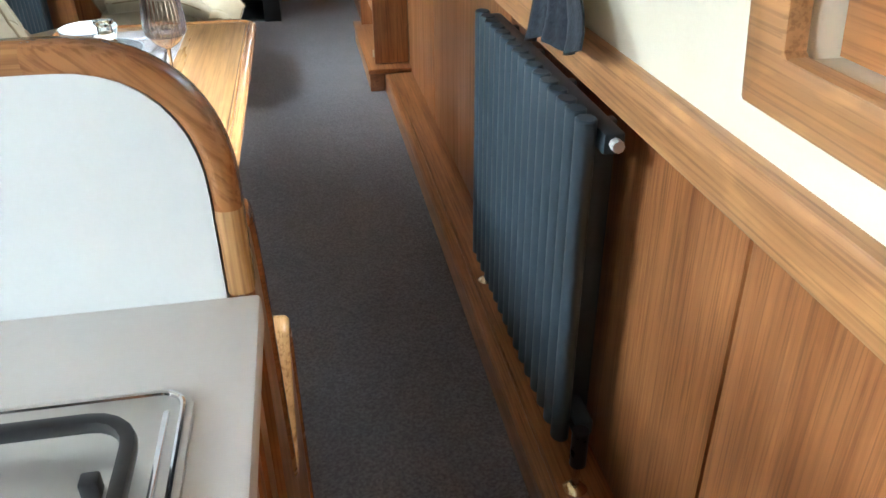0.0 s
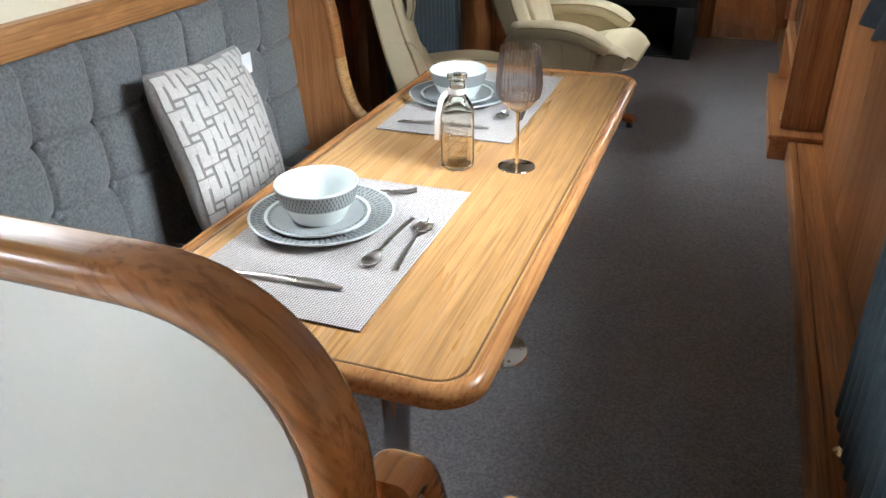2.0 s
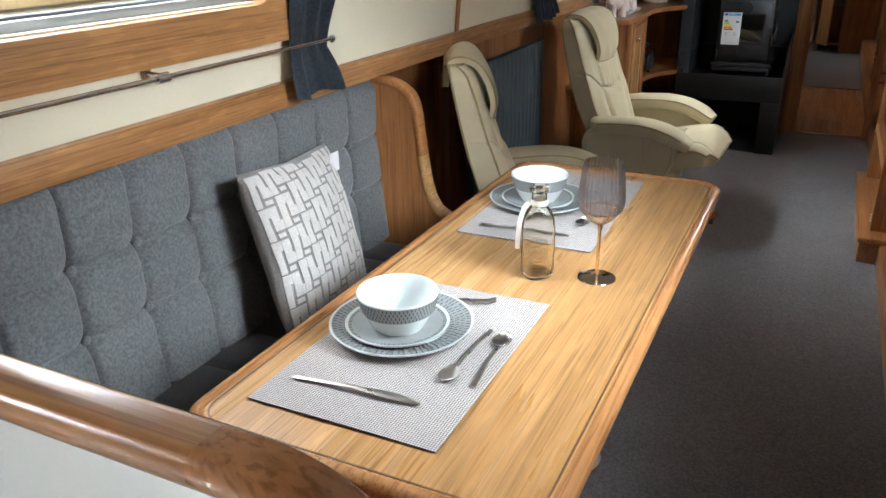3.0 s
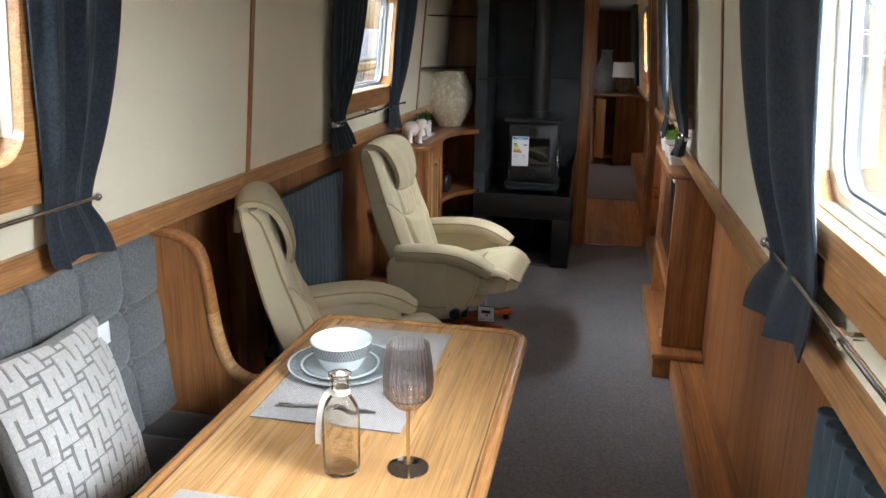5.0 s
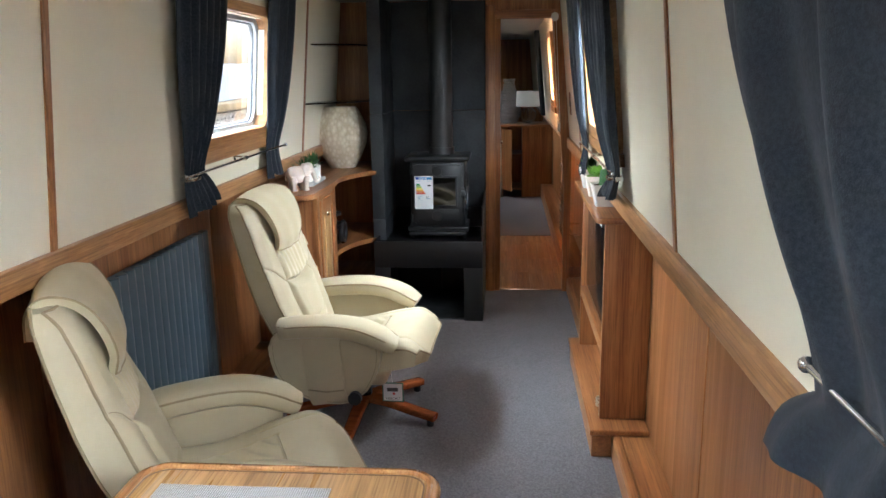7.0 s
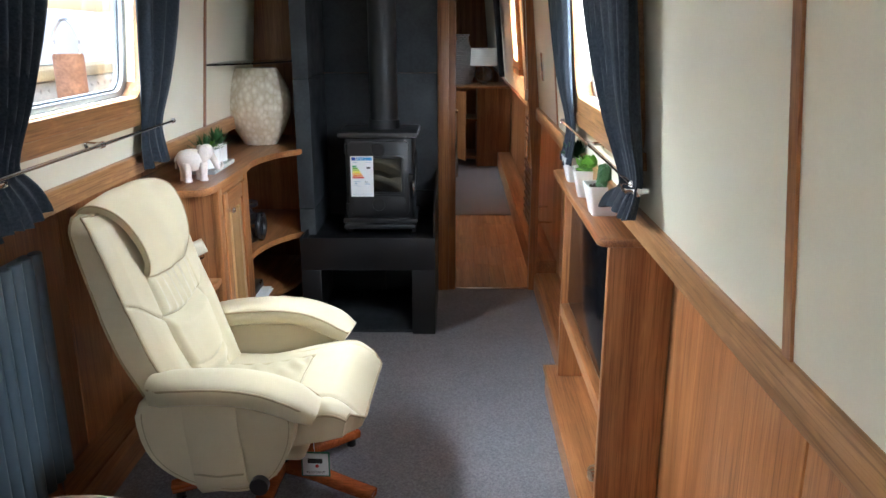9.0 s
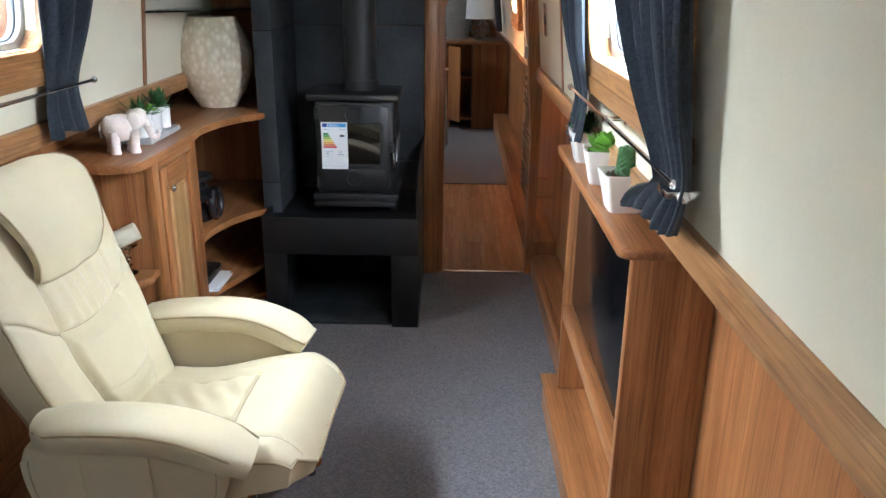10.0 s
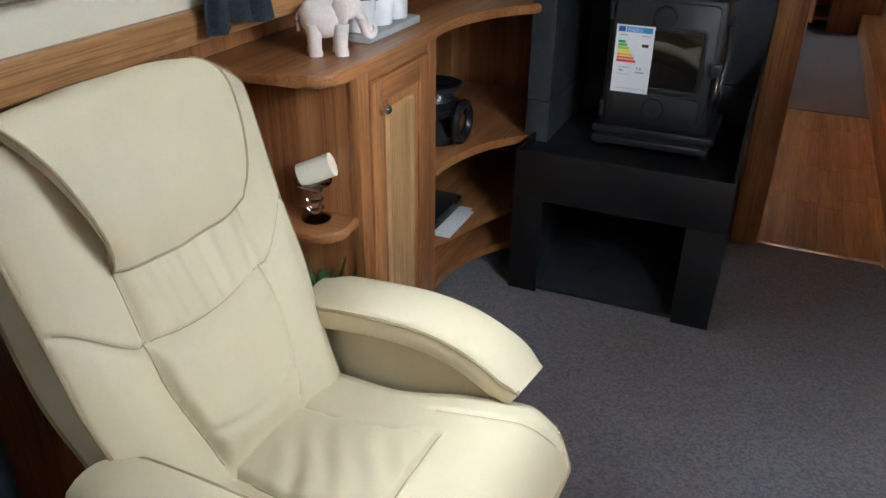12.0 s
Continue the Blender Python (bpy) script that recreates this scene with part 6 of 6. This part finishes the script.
lamp = thing("table_lamp", (0.655, 11.42, 0.885), "table lamp with a clear glass globe and white drum shade", "lamp")
part("foot", lathe(fresh(), [(0, 0), (0.06, 0), (0.06, 0.008), (0.02, 0.016), (0, 0.016)], (0, 0, 0), 28), chrome, lamp, local=True)
part("globe", lathe(fresh(), [(0.02, 0.014), (0.07, 0.035), (0.105, 0.09), (0.10, 0.15), (0.05, 0.195), (0.02, 0.205), (0.018, 0.204), (0.048, 0.192), (0.097, 0.148), (0.102, 0.09), (0.067, 0.038), (0.018, 0.017), (0.02, 0.014)], (0, 0, 0), 40), clear_glass, lamp, "clear glass globe", local=True)
part("shade", lathe(fresh(), [(0.150, 0.215), (0.143, 0.40), (0.140, 0.40), (0.147, 0.215), (0.150, 0.215)], (0, 0, 0), 48), plain("lamp_shade", (0.78, 0.76, 0.72), 0.8, 0, 0.03, 20.0, 0.1), lamp, "white fabric drum shade", local=True)
part("stem", cyl(fresh(), (0, 0, 0.01), (0, 0, 0.38), 0.008, 10), chrome, lamp, local=True)
basket = thing("wicker_vase", (0.42, 11.55, 0.885), "tall grey woven wicker vase", "vase")
bm = fresh()
prof = [(0.09, 0.0), (0.13, 0.10), (0.14, 0.2), (0.115, 0.32), (0.07, 0.43), (0.055, 0.50), (0.065, 0.54)]
for k in range(27):
    z = 0.54 * k / 26
    i = max(n for n in range(len(prof) - 1) if prof[n][1] <= z + 1e-6)
    r = prof[i][0] + (prof[i + 1][0] - prof[i][0]) * (z - prof[i][1]) / (prof[i + 1][1] - prof[i][1])
    sweep(bm, [((r + 0.004 * math.cos(9 * a + math.pi * k)) * math.cos(a), (r + 0.004 * math.cos(9 * a + math.pi * k)) * math.sin(a), z) for a in [2 * math.pi * n / 54 for n in range(54)]], disc(0.0105, 6), closed=True)
part("weave", bm, plain("grey_wicker", (0.30, 0.28, 0.26), 0.8, 0, 0.3, 60.0, 0.3), basket, local=True)
fc = thing("curtain", (0.78, 9.9, 1.1), "blue-grey curtain hanging in the far cabin", "curtain", "window curtains")
part("cloth", sheet(fresh(), lambda u, v: lean(1, 9.7 + 0.45 * u * (1 - 0.4 * v), 1.93 - 0.85 * v, 0.05 + 0.02 * math.sin(24 * u)), 50, 12, 0.004), curtain_cloth, fc, smooth=80)

# ---- outside: water, moored boats, trees ----
water_mat, wt, wb = material("water", 0.08)
# Base colour is raised to stand in for the bright sky's reflection.
wb.inputs["Base Color"].default_value = (0.27, 0.28, 0.265, 1)
rip = node(wt, "ShaderNodeTexNoise", Scale=5.0, Detail=4.0)
wt.links.new(coords(wt, (1, 2.2, 1)), rip.inputs["Vector"])
bump(wt, wb, rip.outputs[0], 0.25, 0.02)
bm = fresh()
for x0, x1, y0, y1 in ((-700, -1.06, -700, 700), (1.06, 700, -700, 700), (-1.06, 1.06, -700, BACK - 0.11), (-1.06, 1.06, ROOM + 0.06, 700)):
    box(bm, x0, x1, y0, y1, -0.9, 0.52)
solid("water", bm, water_mat, "calm marina water, sky reflection put into its pale colour", "water", kind="structure", smooth=0)
hull_grey = plain("weathered_hull", (0.50, 0.51, 0.50), 0.6, 0.0, 0.25, 3.0, 0.3, 0.4, 30.0)
tarp = plain("pale_tarpaulin", (0.62, 0.66, 0.68), 0.5, 0, 0.08, 4.0, 0.3, 0.4, 12.0)
timber = plain("weathered_timber", (0.52, 0.43, 0.26), 0.8, 0, 0.25, 9.0, 0.4, 0.4, 60.0)
rust = plain("rusty_steel", (0.30, 0.15, 0.09), 0.8, 0.2, 0.4, 10.0, 0.4, 0.4, 80.0)
boat = thing("moored_barge", (-3.2, 4, -0.45), "weathered grey riveted barge under a pale tarpaulin", "boat")
part("hull", box(fresh(), -4.6, -2.1, -6, 18, -0.6, 1.22, 0.05), hull_grey, boat)
part("rubbing_band", sweep(fresh(), [(-2.09, -6, 1.02), (-2.09, 18, 1.02)], disc(0.035, 10)), hull_grey, boat)
part("coaming", box(fresh(), -2.35, -2.06, -6, 18, 1.22, 1.29, 0.02), timber, boat, "weathered timber coaming")
part("cover", sheet(fresh(), lambda u, v: (-2.25 - 1.3 * u, -6 + 24 * v, 1.30 + 0.34 * math.sin(math.pi * 0.5 * min(1, u * 2.2)) ** 0.7 + 0.015 * math.sin(40 * v + 6 * u)), 12, 120, 0.01), tarp, boat, "pale wrinkled tarpaulin")
bm = fresh()
for k in range(130):
    ball(bm, (-2.095, -2 + 0.095 * k, 1.16), 0.014, (0.5, 1, 1), 8)
tagged(part("rivets", bm, hull_grey, boat), kind="stuff")
post = thing("mooring_post", (-1.62, 6.55, -0.45), "rusty steel mooring post with a wire loop", "post")
part("shaft", lathe(fresh(), [(0, -1.0), (0.075, -1.0), (0.075, 0.49), (0.068, 0.50), (0, 0.50)], (-1.63, 6.55, 0.9), 24), rust, post)
part("loop", sweep(fresh(), smooth_path([(-1.69, 6.55, 1.39), (-1.69, 6.55, 1.50), (-1.63, 6.55, 1.57), (-1.57, 6.55, 1.50), (-1.57, 6.55, 1.39)], 6), disc(0.008, 8)), steel, post)
maroon = plain("maroon_paint", (0.16, 0.055, 0.045), 0.35, 0, 0.1, 3.0, 0.02)
far_boat = thing("moored_narrowboat", (13.2, 36.0, 0.52), "dark maroon narrowboat moored across the water", "boat")
part("hull", box(fresh(), -9, 9, -1.0, 1.0, -0.3, 0.55, 0.08), black, far_boat, local=True)
part("cabin", prism(fresh(), [(-0.92, 0.55), (0.92, 0.55), (0.78, 1.52), (-0.78, 1.52)], "x", -7.5, 7.2), maroon, far_boat, local=True)
part("roof", box(fresh(), -7.6, 7.3, -0.82, 0.82, 1.52, 1.58, 0.02), plain("cream_paint", (0.66, 0.62, 0.5), 0.5), far_boat, local=True)
for z in (0.53, 1.36):
    part("coach_line", box(fresh(), -7.5, 7.2, -1.03 + 0.15 * (z > 1), -0.99 + 0.15 * (z > 1), z, z + 0.05, 0.005), paper, far_boat, local=True)
for k in range(6):
    part("window", box(fresh(), -6.6 + 2.4 * k, -5.5 + 2.4 * k, -0.90, -0.80, 0.82, 1.22, 0.02), aluminium, far_boat, local=True)
far_boat.rotation_euler = (0, 0, radians(-16))
bark = plain("bark", (0.10, 0.08, 0.06), 0.9, 0, 0.3, 20.0, 0.5)
foliage = plain("far_foliage", (0.07, 0.085, 0.03), 0.8, 0, 0.4, 3.0, 0.2)


def tree(x, y, h, seed):
    t = thing("tree", (x, y, 1.0), "bare-branched tree with thin early foliage, far off", "tree", "far trees")
    rnd = random.Random(seed)
    part("trunk", cyl(fresh(), (0, 0, 0), (0.3, 0.2, h * 0.5), h * 0.03, 10, h * 0.014), bark, t, local=True)
    limbs, crown = fresh(), fresh()
    for k in range(16):
        a, b = rnd.uniform(0, 6.28), rnd.uniform(0.3, 1.2)
        s = Vector((0.2, 0.1, h * rnd.uniform(0.28, 0.5)))
        e = s + Vector((math.cos(a) * math.cos(b), math.sin(a) * math.cos(b), math.sin(b))) * h * rnd.uniform(0.25, 0.45)
        cyl(limbs, s, e, h * 0.009, 6, h * 0.002)
        for n in range(70):
            p = s.lerp(e, rnd.uniform(0.4, 1.15)) + Vector((rnd.gauss(0, 1), rnd.gauss(0, 1), rnd.gauss(0, 1))) * h * 0.06
            r = h * rnd.uniform(0.004, 0.011)
            q = [p + Vector((rnd.uniform(-1, 1), rnd.uniform(-1, 1), rnd.uniform(-1, 1))) * r * 1.6 for _ in range(4)]
            crown.faces.new([crown.verts.new(v) for v in q[:3]])
            crown.faces.new([crown.verts.new(v) for v in q[1:]])
    part("limbs", limbs, bark, t, local=True)
    part("crown", crown, foliage, t, local=True, smooth=0)
    return t


for k in range(9):
    tree(17 + 7 * (k % 3), 47 + 5 * k, 8 + 2.0 * (k * 7 % 3), 90 + k)
solid("bank", box(fresh(), 4, 120, 41, 260, -0.9, 1.05, 0.3), plain("grass_bank", (0.08, 0.10, 0.035), 0.9, 0, 0.3, 0.6, 0.3), "low grassy bank across the water", "bank", kind="structure")
